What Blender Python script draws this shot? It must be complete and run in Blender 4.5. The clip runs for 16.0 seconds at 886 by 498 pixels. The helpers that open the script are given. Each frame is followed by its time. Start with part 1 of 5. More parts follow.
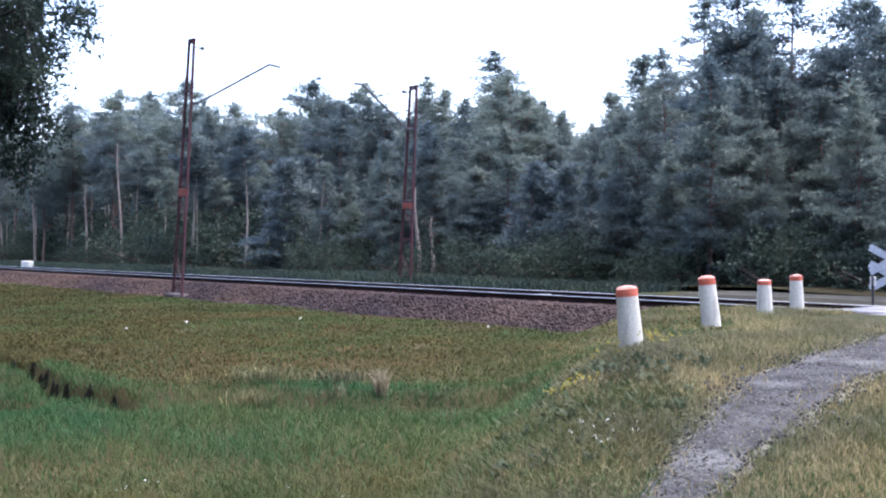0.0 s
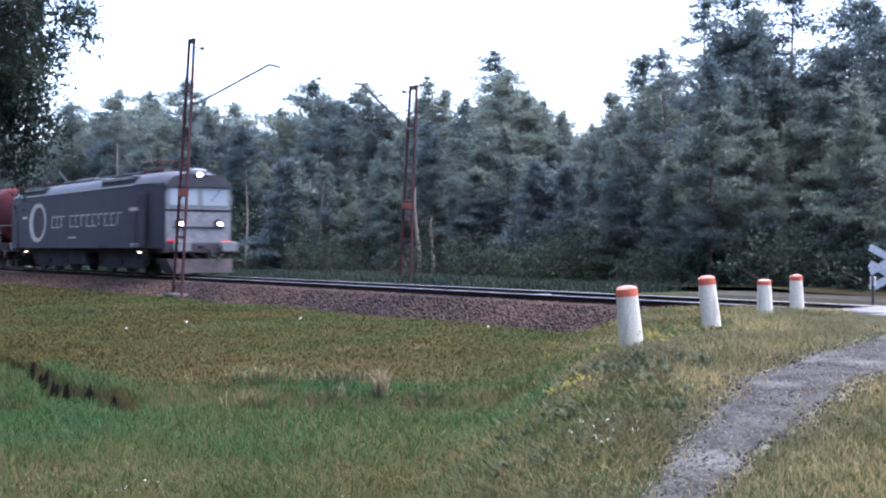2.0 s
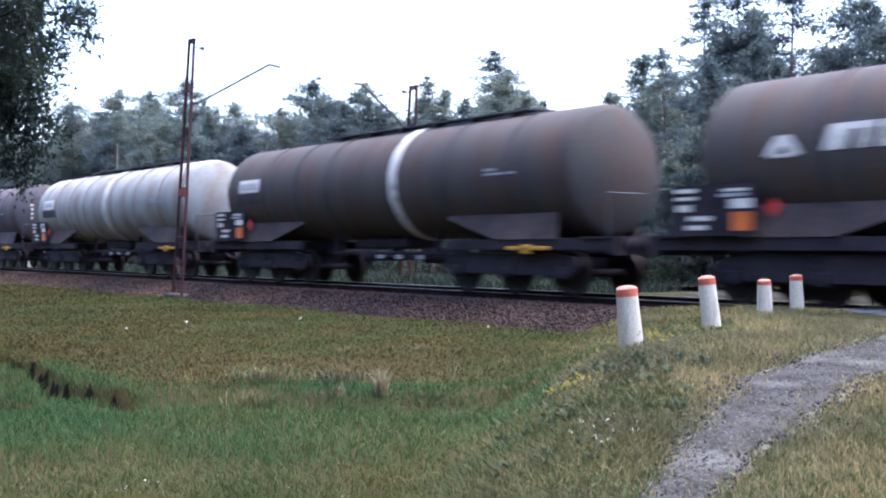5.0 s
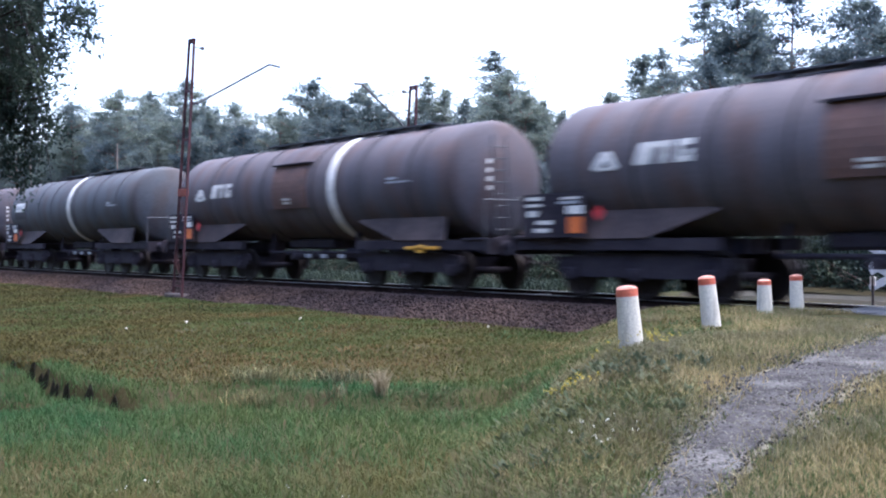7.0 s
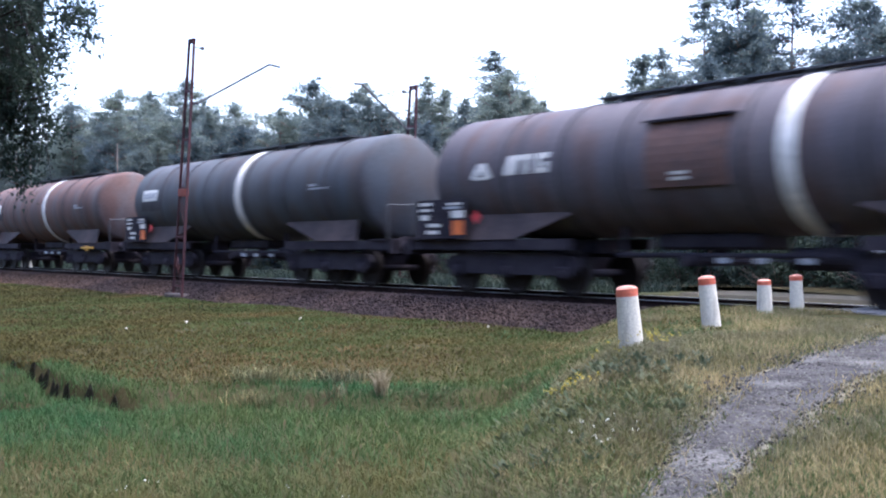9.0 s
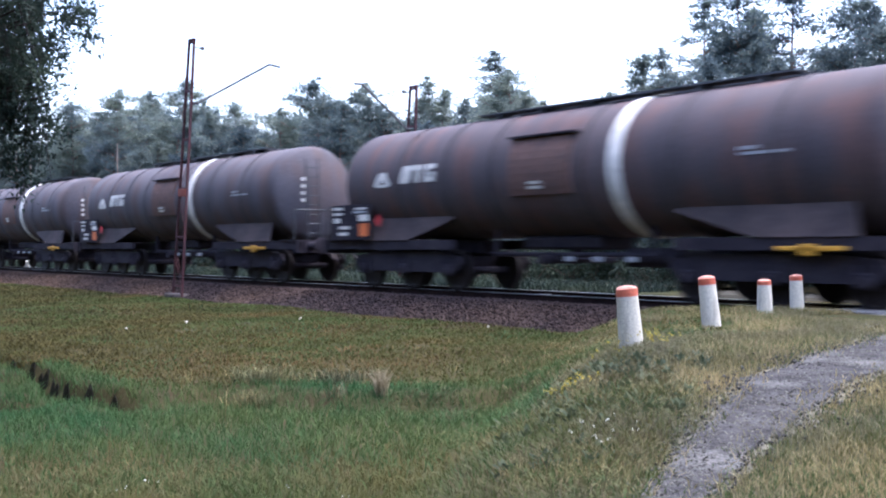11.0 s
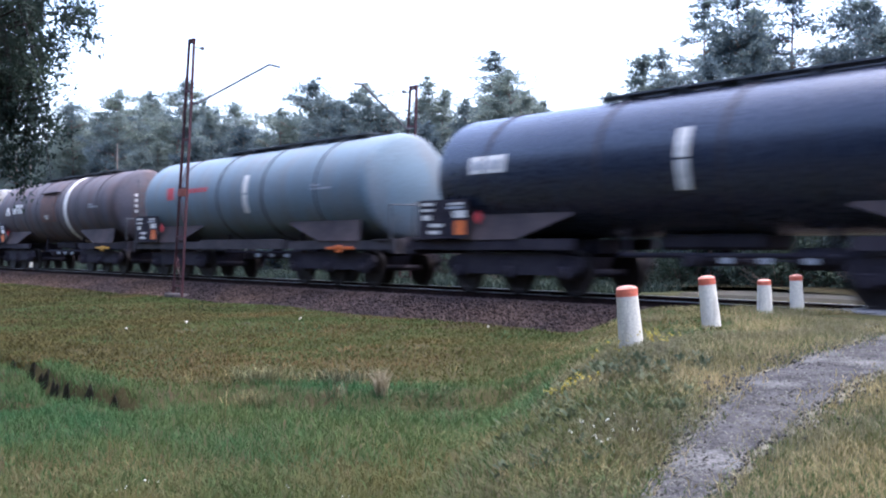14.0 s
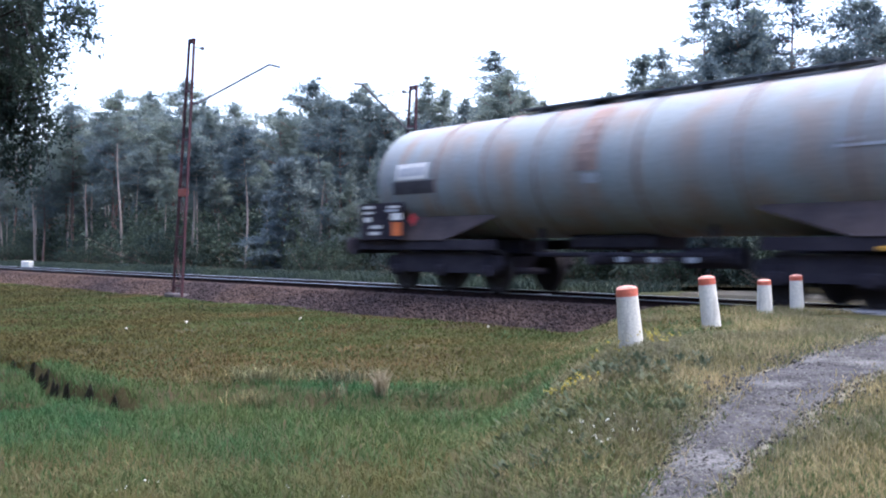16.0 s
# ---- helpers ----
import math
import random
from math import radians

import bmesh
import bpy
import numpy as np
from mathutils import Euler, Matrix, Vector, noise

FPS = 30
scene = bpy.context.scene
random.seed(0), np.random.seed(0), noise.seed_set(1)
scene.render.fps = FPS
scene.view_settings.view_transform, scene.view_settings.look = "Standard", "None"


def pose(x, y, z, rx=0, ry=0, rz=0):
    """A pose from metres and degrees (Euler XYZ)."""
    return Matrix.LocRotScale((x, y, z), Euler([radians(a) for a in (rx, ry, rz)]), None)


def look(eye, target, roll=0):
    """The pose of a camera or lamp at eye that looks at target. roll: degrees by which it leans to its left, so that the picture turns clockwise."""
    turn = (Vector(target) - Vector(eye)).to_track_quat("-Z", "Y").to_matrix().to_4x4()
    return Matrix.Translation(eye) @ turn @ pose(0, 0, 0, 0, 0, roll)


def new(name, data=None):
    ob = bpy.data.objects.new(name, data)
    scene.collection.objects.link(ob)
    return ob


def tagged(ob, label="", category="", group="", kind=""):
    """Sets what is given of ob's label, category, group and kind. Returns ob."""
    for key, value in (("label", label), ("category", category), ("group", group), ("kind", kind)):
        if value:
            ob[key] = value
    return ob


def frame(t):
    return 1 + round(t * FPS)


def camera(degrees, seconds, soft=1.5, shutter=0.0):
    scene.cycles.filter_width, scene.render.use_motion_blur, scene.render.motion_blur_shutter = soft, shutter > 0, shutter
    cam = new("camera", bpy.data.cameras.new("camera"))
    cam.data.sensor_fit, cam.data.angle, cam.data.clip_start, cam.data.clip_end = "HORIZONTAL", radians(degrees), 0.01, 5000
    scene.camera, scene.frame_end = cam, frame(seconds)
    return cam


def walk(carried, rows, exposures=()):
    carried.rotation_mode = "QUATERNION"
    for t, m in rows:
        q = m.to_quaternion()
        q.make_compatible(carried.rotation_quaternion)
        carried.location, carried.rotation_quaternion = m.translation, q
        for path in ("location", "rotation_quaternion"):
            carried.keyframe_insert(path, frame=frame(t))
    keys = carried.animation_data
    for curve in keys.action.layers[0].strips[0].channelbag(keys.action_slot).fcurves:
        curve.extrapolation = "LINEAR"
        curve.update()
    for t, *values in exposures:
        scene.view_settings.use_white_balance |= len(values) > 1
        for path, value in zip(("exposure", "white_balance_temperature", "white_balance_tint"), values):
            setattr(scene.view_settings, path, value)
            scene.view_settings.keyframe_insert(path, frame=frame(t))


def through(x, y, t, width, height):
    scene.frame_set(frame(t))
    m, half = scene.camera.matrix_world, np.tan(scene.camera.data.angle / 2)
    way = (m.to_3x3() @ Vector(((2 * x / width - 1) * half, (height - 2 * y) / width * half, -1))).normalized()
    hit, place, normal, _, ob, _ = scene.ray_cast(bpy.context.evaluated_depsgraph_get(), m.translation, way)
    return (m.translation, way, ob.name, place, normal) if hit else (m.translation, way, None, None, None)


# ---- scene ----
# World: X runs along the track in the direction of travel, Y away from the viewer, z = 0 on the rail heads.
TURN = 0.6495
EYE = Vector((0.0, -16.715, 1.0))
AHEAD = Vector((-math.cos(TURN), math.sin(TURN), 0.0))
RIGHT = Vector((math.sin(TURN), math.cos(TURN), 0.0))
LENS = 43.33

cam = camera(LENS, 16.0, soft=2.1, shutter=0.35)
VIEW = look(EYE, EYE + AHEAD + Vector((0, 0, -0.0015)))
walk(cam, [(0.0, VIEW), (16.0, VIEW)], exposures=[(0.0, 2.37, 5580, 18), (16.0, 2.37, 5580, 18)])


def spot(across, deep, z=0.0):
    """A place so far to the right of the viewer's line of sight and so far ahead."""
    p = EYE + RIGHT * across + AHEAD * deep
    return Vector((p.x, p.y, z))


# ---- light: bright overcast evening sky ----
SUN_UP, SUN_TURN = 72.0, 15.0
world = bpy.data.worlds.new("world")
scene.world = world
world.use_nodes = True
wn = world.node_tree
sky = wn.nodes.new("ShaderNodeTexSky")
sky.sky_type = "NISHITA"
sky.sun_disc = False
sky.sun_elevation, sky.sun_rotation = radians(SUN_UP), radians(SUN_TURN)
sky.air_density, sky.dust_density, sky.ozone_density = 1.0, 5.0, 1.0
wn.nodes["Background"].inputs[1].default_value = 0.15
wn.links.new(sky.outputs[0], wn.nodes["Background"].inputs[0])
sun = new("sun", bpy.data.lights.new("sun", "SUN"))
sun.data.energy, sun.data.angle, sun.data.color = 0.7, radians(70), (1.0, 0.97, 0.93)
sun_from = Vector((math.sin(radians(SUN_TURN)) * math.cos(radians(SUN_UP)), math.cos(radians(SUN_TURN)) * math.cos(radians(SUN_UP)), math.sin(radians(SUN_UP))))
sun.matrix_basis = look(Vector((0, 0, 50)), Vector((0, 0, 50)) - sun_from)

# ---- materials ----
def nodes(name, rough=0.8, metal=0.0, spec=0.5):
    m = bpy.data.materials.new(name)
    m.use_nodes = True
    b = m.node_tree.nodes["Principled BSDF"]
    b.inputs["Roughness"].default_value = rough
    b.inputs["Metallic"].default_value = metal
    b.inputs["Specular IOR Level"].default_value = spec
    return m, m.node_tree, b


def noise_of(nt, scale, detail=4.0, stretch=(1, 1, 1), moving=False):
    n = nt.nodes.new("ShaderNodeTexNoise")
    n.inputs["Scale"].default_value, n.inputs["Detail"].default_value = scale, detail
    mp = nt.nodes.new("ShaderNodeMapping")
    mp.inputs["Scale"].default_value = stretch
    if moving:
        nt.links.new(nt.nodes.new("ShaderNodeTexCoord").outputs["Object"], mp.inputs[0])
    else:
        nt.links.new(nt.nodes.new("ShaderNodeNewGeometry").outputs["Position"], mp.inputs[0])
    nt.links.new(mp.outputs[0], n.inputs["Vector"])
    return n.outputs["Fac"]


def ramp(nt, fac, lo, hi, a, b):
    r = nt.nodes.new("ShaderNodeValToRGB")
    r.color_ramp.elements[0].position, r.color_ramp.elements[1].position = lo, hi
    r.color_ramp.elements[0].color, r.color_ramp.elements[1].color = (*a, 1), (*b, 1)
    nt.links.new(fac, r.inputs[0])
    return r.outputs[0]


def blend(nt, fac, a, b, mode="MIX"):
    x = nt.nodes.new("ShaderNodeMix")
    x.data_type, x.blend_type = "RGBA", mode
    for value, socket in ((fac, x.inputs["Factor"]), (a, x.inputs["A"]), (b, x.inputs["B"])):
        if isinstance(value, (int, float)):
            socket.default_value = value
        elif isinstance(value, tuple):
            socket.default_value = (*value, 1)
        else:
            nt.links.new(value, socket)
    return x.outputs["Result"]


def bump(nt, bsdf, fac, depth, strength=0.6):
    b = nt.nodes.new("ShaderNodeBump")
    b.inputs["Strength"].default_value, b.inputs["Distance"].default_value = strength, depth
    nt.links.new(fac, b.inputs["Height"])
    nt.links.new(b.outputs[0], bsdf.inputs["Normal"])


def rough_mat(name, a, b, coarse, fine, rough=0.9, metal=0.0, depth=0.01, stain=None, moving=False, spec=0.3, stretch=(1, 1, 1)):
    """Two colours in large patches, a fine grain on top and, where given, stains of a third colour."""
    m, nt, p = nodes(name, rough, metal, spec)
    big, small = noise_of(nt, coarse, 5, stretch, moving), noise_of(nt, fine, 3, (1, 1, 1), moving)
    col = ramp(nt, big, 0.35, 0.65, a, b)
    grain = ramp(nt, small, 0.25, 0.75, (0.72, 0.72, 0.72), (1.2, 1.2, 1.2))
    col = blend(nt, 1.0, col, grain, "MULTIPLY")
    if stain:
        col = blend(nt, ramp(nt, noise_of(nt, coarse * 2.7, 6, stretch, moving), 0.55, 0.72, (0, 0, 0), (1, 1, 1)), col, stain)
    nt.links.new(col, p.inputs["Base Color"])
    if depth:
        bump(nt, p, small, depth)
    return m


def leaf_mat(name, a, b, rough=0.7, through=0.25, coarse=0.25, cool=(0.7, 0.75, 0.8), warm=(1.25, 1.2, 1.0)):
    """Leaves, needles or blades: every piece its own shade, with drifts of colour over metres."""
    m, nt, p = nodes(name, rough, 0.0, 0.06)
    geo = nt.nodes.new("ShaderNodeNewGeometry")
    col = ramp(nt, geo.outputs["Random Per Island"], 0.0, 1.0, a, b)
    drift = ramp(nt, noise_of(nt, coarse, 4), 0.38, 0.62, cool, warm)
    col = blend(nt, 1.0, col, drift, "MULTIPLY")
    nt.links.new(col, p.inputs["Base Color"])
    tr = nt.nodes.new("ShaderNodeBsdfTranslucent")
    nt.links.new(col, tr.inputs[0])
    mix = nt.nodes.new("ShaderNodeMixShader")
    mix.inputs[0].default_value = through
    nt.links.new(p.outputs[0], mix.inputs[1])
    nt.links.new(tr.outputs[0], mix.inputs[2])
    nt.links.new(mix.outputs[0], nt.nodes["Material Output"].inputs[0])
    return m


def glow(name, col, power):
    m, nt, p = nodes(name, 0.4)
    p.inputs["Base Color"].default_value = (*col, 1)
    p.inputs["Emission Color"].default_value = (*col, 1)
    p.inputs["Emission Strength"].default_value = power
    return m


SOIL = rough_mat("soil_and_turf", (0.026, 0.032, 0.013), (0.05, 0.042, 0.019), 0.6, 9.0, 1.0, depth=0.03, stain=(0.042, 0.03, 0.018), spec=0.05)
FOREST_SOIL = rough_mat("forest_floor_litter", (0.021, 0.021, 0.011), (0.042, 0.033, 0.018), 0.5, 6.0, 1.0, depth=0.03, spec=0.03)
BALLAST = rough_mat("railway_ballast", (0.024, 0.017, 0.017), (0.036, 0.027, 0.025), 0.7, 22.0, 0.95, depth=0.03, stain=(0.040, 0.031, 0.031), spec=0.03)
STONE = leaf_mat("ballast_stone", (0.015, 0.010, 0.010), (0.081, 0.058, 0.053), 0.9, 0.0)
PEBBLE = leaf_mat("path_pebble", (0.012, 0.012, 0.012), (0.12, 0.118, 0.115), 0.9, 0.0)
def gravel_mat(name):
    """Dark trodden gravel with broad drifts of pale dust and a fine stony grain."""
    m, nt, p = nodes(name, 0.95, 0.0, 0.05)
    small = noise_of(nt, 34.0, 4)
    col = ramp(nt, noise_of(nt, 4.5, 6), 0.35, 0.65, (0.031, 0.030, 0.029), (0.066, 0.064, 0.062))
    col = blend(nt, ramp(nt, noise_of(nt, 1.1, 7), 0.53, 0.66, (0, 0, 0), (0.85, 0.85, 0.85)), col, (0.112, 0.110, 0.102))
    col = blend(nt, 1.0, col, ramp(nt, small, 0.3, 0.7, (0.6, 0.6, 0.6), (1.3, 1.3, 1.3)), "MULTIPLY")
    nt.links.new(col, p.inputs["Base Color"])
    bump(nt, p, small, 0.03)
    return m


GRAVEL = gravel_mat("path_gravel")
DUST = rough_mat("sandy_path_margin", (0.075, 0.072, 0.05), (0.15, 0.14, 0.105), 2.2, 26.0, 1.0, depth=0.02, stain=(0.05, 0.048, 0.03), spec=0.05)
ASPHALT = rough_mat("asphalt", (0.090, 0.090, 0.094), (0.143, 0.139, 0.139), 0.8, 40.0, 0.85, depth=0.006)
CONCRETE = rough_mat("pale_concrete", (0.128, 0.125, 0.121), (0.180, 0.176, 0.171), 1.5, 25.0, 0.85, depth=0.006)
SHADED_SAND = rough_mat("shaded_sandy_verge", (0.018, 0.018, 0.011), (0.033, 0.029, 0.019), 0.5, 12.0, 1.0, depth=0.02)
RAIL_SIDE = rough_mat("rusty_rail", (0.02, 0.013, 0.012), (0.035, 0.021, 0.018), 2.0, 30.0, 0.95, depth=0.002, spec=0.05)
RAIL_TOP = rough_mat("polished_rail_head", (0.310, 0.310, 0.316), (0.372, 0.372, 0.372), 1.0, 30.0, 0.38, 0.8, 0.0)
SLEEPER = rough_mat("dark_sleeper", (0.05, 0.042, 0.04), (0.085, 0.07, 0.065), 2.0, 20.0, 0.9)
MAST_RED = rough_mat("red_oxide_paint", (0.05, 0.019, 0.022), (0.08, 0.028, 0.03), 1.3, 18.0, 0.75, depth=0.003, stain=(0.06, 0.03, 0.025))
MAST_GREY = rough_mat("galvanised_steel", (0.07, 0.07, 0.072), (0.11, 0.11, 0.11), 2.0, 20.0, 0.7, 0.1, 0.0)
ORANGE_BAND = rough_mat("orange_mast_band", (0.2, 0.05, 0.035), (0.27, 0.075, 0.045), 3.0, 20.0, 0.8, depth=0.0)
WHITEWASH = rough_mat("whitewashed_concrete", (0.56, 0.53, 0.43), (0.68, 0.645, 0.54), 5.0, 60.0, 0.9, depth=0.005, stain=(0.36, 0.335, 0.27), stretch=(1, 1, 0.12))
POST_RED = rough_mat("faded_red_paint", (0.42, 0.085, 0.045), (0.55, 0.14, 0.08), 6.0, 30.0, 0.8, depth=0.003)
WHITE = rough_mat("weathered_white_paint", (0.6, 0.57, 0.5), (0.74, 0.705, 0.63), 2.5, 14.0, 0.6, depth=0.0, moving=True)
SIGN_GREY = rough_mat("grey_sign_back", (0.36, 0.38, 0.40), (0.46, 0.48, 0.5), 2.0, 20.0, 0.6, 0.2, 0.0)
BARK = rough_mat("pine_bark", (0.10, 0.066, 0.056), (0.19, 0.118, 0.09), 1.0, 8.0, 0.95, depth=0.02, stretch=(1, 1, 0.3))
TWIG = rough_mat("dark_twig_bark", (0.02, 0.016, 0.015), (0.04, 0.032, 0.03), 2.0, 12.0, 0.9, depth=0.0, spec=0.1)
PALE_BARK = rough_mat("pale_bark", (0.17, 0.132, 0.104), (0.28, 0.23, 0.19), 1.5, 9.0, 0.95, depth=0.01, stretch=(1, 1, 0.4))
# needle colours are paled and greyed so that haze is mixed into them
NEEDLE = leaf_mat("pine_needles_with_haze", (0.086, 0.114, 0.114), (0.152, 0.18, 0.176), 0.75, 0.6, 0.2)
NEEDLE_PALE = leaf_mat("young_needles_with_haze", (0.094, 0.12, 0.122), (0.165, 0.192, 0.188), 0.75, 0.6, 0.2)
LEAF = leaf_mat("birch_leaves", (0.022, 0.034, 0.028), (0.045, 0.062, 0.05), 0.6, 0.3, 0.5)
SHRUB = leaf_mat("shrub_leaves", (0.028, 0.043, 0.034), (0.055, 0.072, 0.054), 0.6, 0.25, 0.5)
GREEN = leaf_mat("fresh_grass", (0.037, 0.082, 0.032), (0.067, 0.115, 0.048), 0.7, 0.3, 0.6, (0.78, 1.0, 0.95), (1.3, 1.02, 0.85))
OLIVE = leaf_mat("meadow_grass", (0.053, 0.058, 0.022), (0.075, 0.074, 0.030), 0.8, 0.3, 0.42, (0.75, 1.0, 0.78), (1.22, 1.0, 0.88))
MOSS = leaf_mat("dull_green_grass", (0.056, 0.072, 0.028), (0.095, 0.102, 0.043), 0.75, 0.3, 0.7, (0.8, 1.0, 0.85), (1.25, 1.03, 0.9))
STRAW = leaf_mat("dry_grass", (0.094, 0.08, 0.046), (0.152, 0.126, 0.074), 0.85, 0.3, 0.6)
PALE_STRAW = leaf_mat("pale_dry_grass", (0.174, 0.151, 0.085), (0.271, 0.230, 0.137), 0.85, 0.3, 0.6)
WEED = leaf_mat("grey_green_weeds", (0.079, 0.087, 0.046), (0.146, 0.144, 0.081), 0.75, 0.25, 0.6)
TAN = leaf_mat("tan_dead_grass", (0.27, 0.22, 0.13), (0.40, 0.33, 0.21), 0.85, 0.3, 0.6)
HERB = leaf_mat("broad_weed_leaves", (0.05, 0.068, 0.038), (0.095, 0.11, 0.068), 0.65, 0.25, 0.8)
RUSSET = leaf_mat("russet_grass", (0.075, 0.052, 0.026), (0.115, 0.08, 0.042), 0.85, 0.3, 0.5)
SHADE_GRASS = leaf_mat("shade_grass", (0.026, 0.029, 0.012), (0.046, 0.044, 0.02), 0.85, 0.25, 0.4)
FURROW_SOIL = rough_mat("furrow_soil_with_shade", (0.010, 0.010, 0.007), (0.019, 0.018, 0.013), 2.0, 14.0, 1.0, depth=0.02, spec=0.05)
YELLOW = leaf_mat("yellow_petals", (0.34, 0.27, 0.04), (0.45, 0.37, 0.08), 0.7, 0.3)
PALE_PETAL = leaf_mat("white_petals", (0.6, 0.6, 0.56), (0.75, 0.75, 0.7), 0.7, 0.3)


# ---- shapes ----
def box(bm, x0, x1, y0, y1, z0, z1, m=None):
    v = [bm.verts.new((x, y, z) if m is None else m @ Vector((x, y, z))) for x in (x0, x1) for y in (y0, y1) for z in (z0, z1)]
    for f in ((0, 1, 3, 2), (4, 6, 7, 5), (0, 4, 5, 1), (2, 3, 7, 6), (0, 2, 6, 4), (1, 5, 7, 3)):
        bm.faces.new([v[i] for i in f])


def soft_box(bm, x0, x1, y0, y1, z0, z1, r=0.02):
    """A box with chamfered edges, as a hull of eight small corners."""
    pts = []
    for x, sx in ((x0, 1), (x1, -1)):
        for y, sy in ((y0, 1), (y1, -1)):
            for z, sz in ((z0, 1), (z1, -1)):
                pts += [(x + sx * r, y + sy * r, z), (x + sx * r, y, z + sz * r), (x, y + sy * r, z + sz * r)]
    vs = [bm.verts.new(p) for p in pts]
    bmesh.ops.convex_hull(bm, input=vs)


def tube(bm, a, b, r, seg=10, r2=None, caps=True):
    a, b = Vector(a), Vector(b)
    q = (b - a).to_track_quat("Z", "Y")
    rings = []
    for p, rr in ((a, r), (b, r if r2 is None else r2)):
        rings.append([bm.verts.new(p + q @ Vector((rr * math.cos(2 * math.pi * i / seg), rr * math.sin(2 * math.pi * i / seg), 0))) for i in range(seg)])
    for i in range(seg):
        j = (i + 1) % seg
        bm.faces.new((rings[0][i], rings[0][j], rings[1][j], rings[1][i]))
    if caps:
        bm.faces.new(rings[0][::-1])
        bm.faces.new(rings[1])


def bent(bm, pts, r, seg=8):
    for a, b in zip(pts, pts[1:]):
        tube(bm, a, b, r, seg)


def spun(bm, rows, seg=40, axis="x", at=(0, 0, 0)):
    """A turned body from (place along the axis, radius) rows."""
    rings = []
    for u, r in rows:
        ring = []
        for i in range(seg):
            c, s = r * math.cos(2 * math.pi * i / seg), r * math.sin(2 * math.pi * i / seg)
            p = (u, c, s) if axis == "x" else ((c, u, s) if axis == "y" else (c, s, u))
            ring.append(bm.verts.new(Vector(p) + Vector(at)))
        rings.append(ring)
    for a, b in zip(rings, rings[1:]):
        for i in range(seg):
            j = (i + 1) % seg
            bm.faces.new((a[i], a[j], b[j], b[i]))
    bm.faces.new(rings[0][::-1])
    bm.faces.new(rings[-1])


def prism(bm, outline, y0, y1):
    """A plate of the given (x, z) outline, from y0 to y1."""
    a = [bm.verts.new((x, y0, z)) for x, z in outline]
    b = [bm.verts.new((x, y1, z)) for x, z in outline]
    bm.faces.new(a)
    bm.faces.new(b[::-1])
    for i in range(len(a)):
        j = (i + 1) % len(a)
        bm.faces.new((a[j], a[i], b[i], b[j]))


def loft(bm, sections):
    """Skin over closed sections of equally many points, capped at both ends."""
    rings = [[bm.verts.new(p) for p in s] for s in sections]
    for a, b in zip(rings, rings[1:]):
        for i in range(len(a)):
            j = (i + 1) % len(a)
            bm.faces.new((a[i], a[j], b[j], b[i]))
    bm.faces.new(rings[0][::-1])
    bm.faces.new(rings[-1])


def finish(bm, name, material, smooth=None):
    bmesh.ops.recalc_face_normals(bm, faces=bm.faces[:])
    if smooth is not None:
        for f in bm.faces:
            f.smooth = True
        for e in bm.edges:
            e.smooth = len(e.link_faces) == 2 and e.calc_face_angle(0.0) < radians(smooth)
    me = bpy.data.meshes.new(name)
    bm.to_mesh(me)
    bm.free()
    me.materials.append(material)
    return me


def part(name, bm, material, parent=None, label="", smooth=None):
    """One mesh object, under a thing or under a part where a parent is given."""
    ob = new(name, bm if isinstance(bm, bpy.types.Mesh) else finish(bm, name, material, smooth))
    ob.parent = parent
    return tagged(ob, label) if label else ob


def mesh_from(name, verts, faces, material):
    """verts: an (n, 3) array; faces: an (m, k) array of corners."""
    me = bpy.data.meshes.new(name)
    k = faces.shape[1]
    me.vertices.add(len(verts))
    me.vertices.foreach_set("co", np.ascontiguousarray(verts, dtype=np.float32).ravel())
    me.loops.add(faces.size)
    me.loops.foreach_set("vertex_index", np.ascontiguousarray(faces, dtype=np.int32).ravel())
    me.polygons.add(len(faces))
    me.polygons.foreach_set("loop_start", np.arange(0, faces.size, k, dtype=np.int32))
    me.update(calc_edges=True)
    me.materials.append(material)
    return me

# ---- ground ----
def ease(t):
    t = np.clip(t, 0, 1)
    return t * t * (3 - 2 * t)


def wavy(x, y):
    return 0.5 * np.sin(0.9 * x + 1.3 * np.sin(0.6 * y)) + 0.3 * np.sin(2.1 * y + 0.7 * x) + 0.2 * np.sin(3.7 * x - 2.3 * y)


def rill(across, deep):
    """Washed-out furrows at the side of the hollow, from 0 to 1."""
    f = deep - (15.4 + (across + 5.9) * -1.36 + 0.2 * np.sin(across * 3.1))
    g = deep - (12.75 + (across + 5.2) * -0.55)
    return np.exp(-(f / 0.17) ** 2) * ease((-3.2 - across) / 0.5) + 0.7 * np.exp(-(g / 0.3) ** 2) * ease((-4.3 - across) / 0.4)


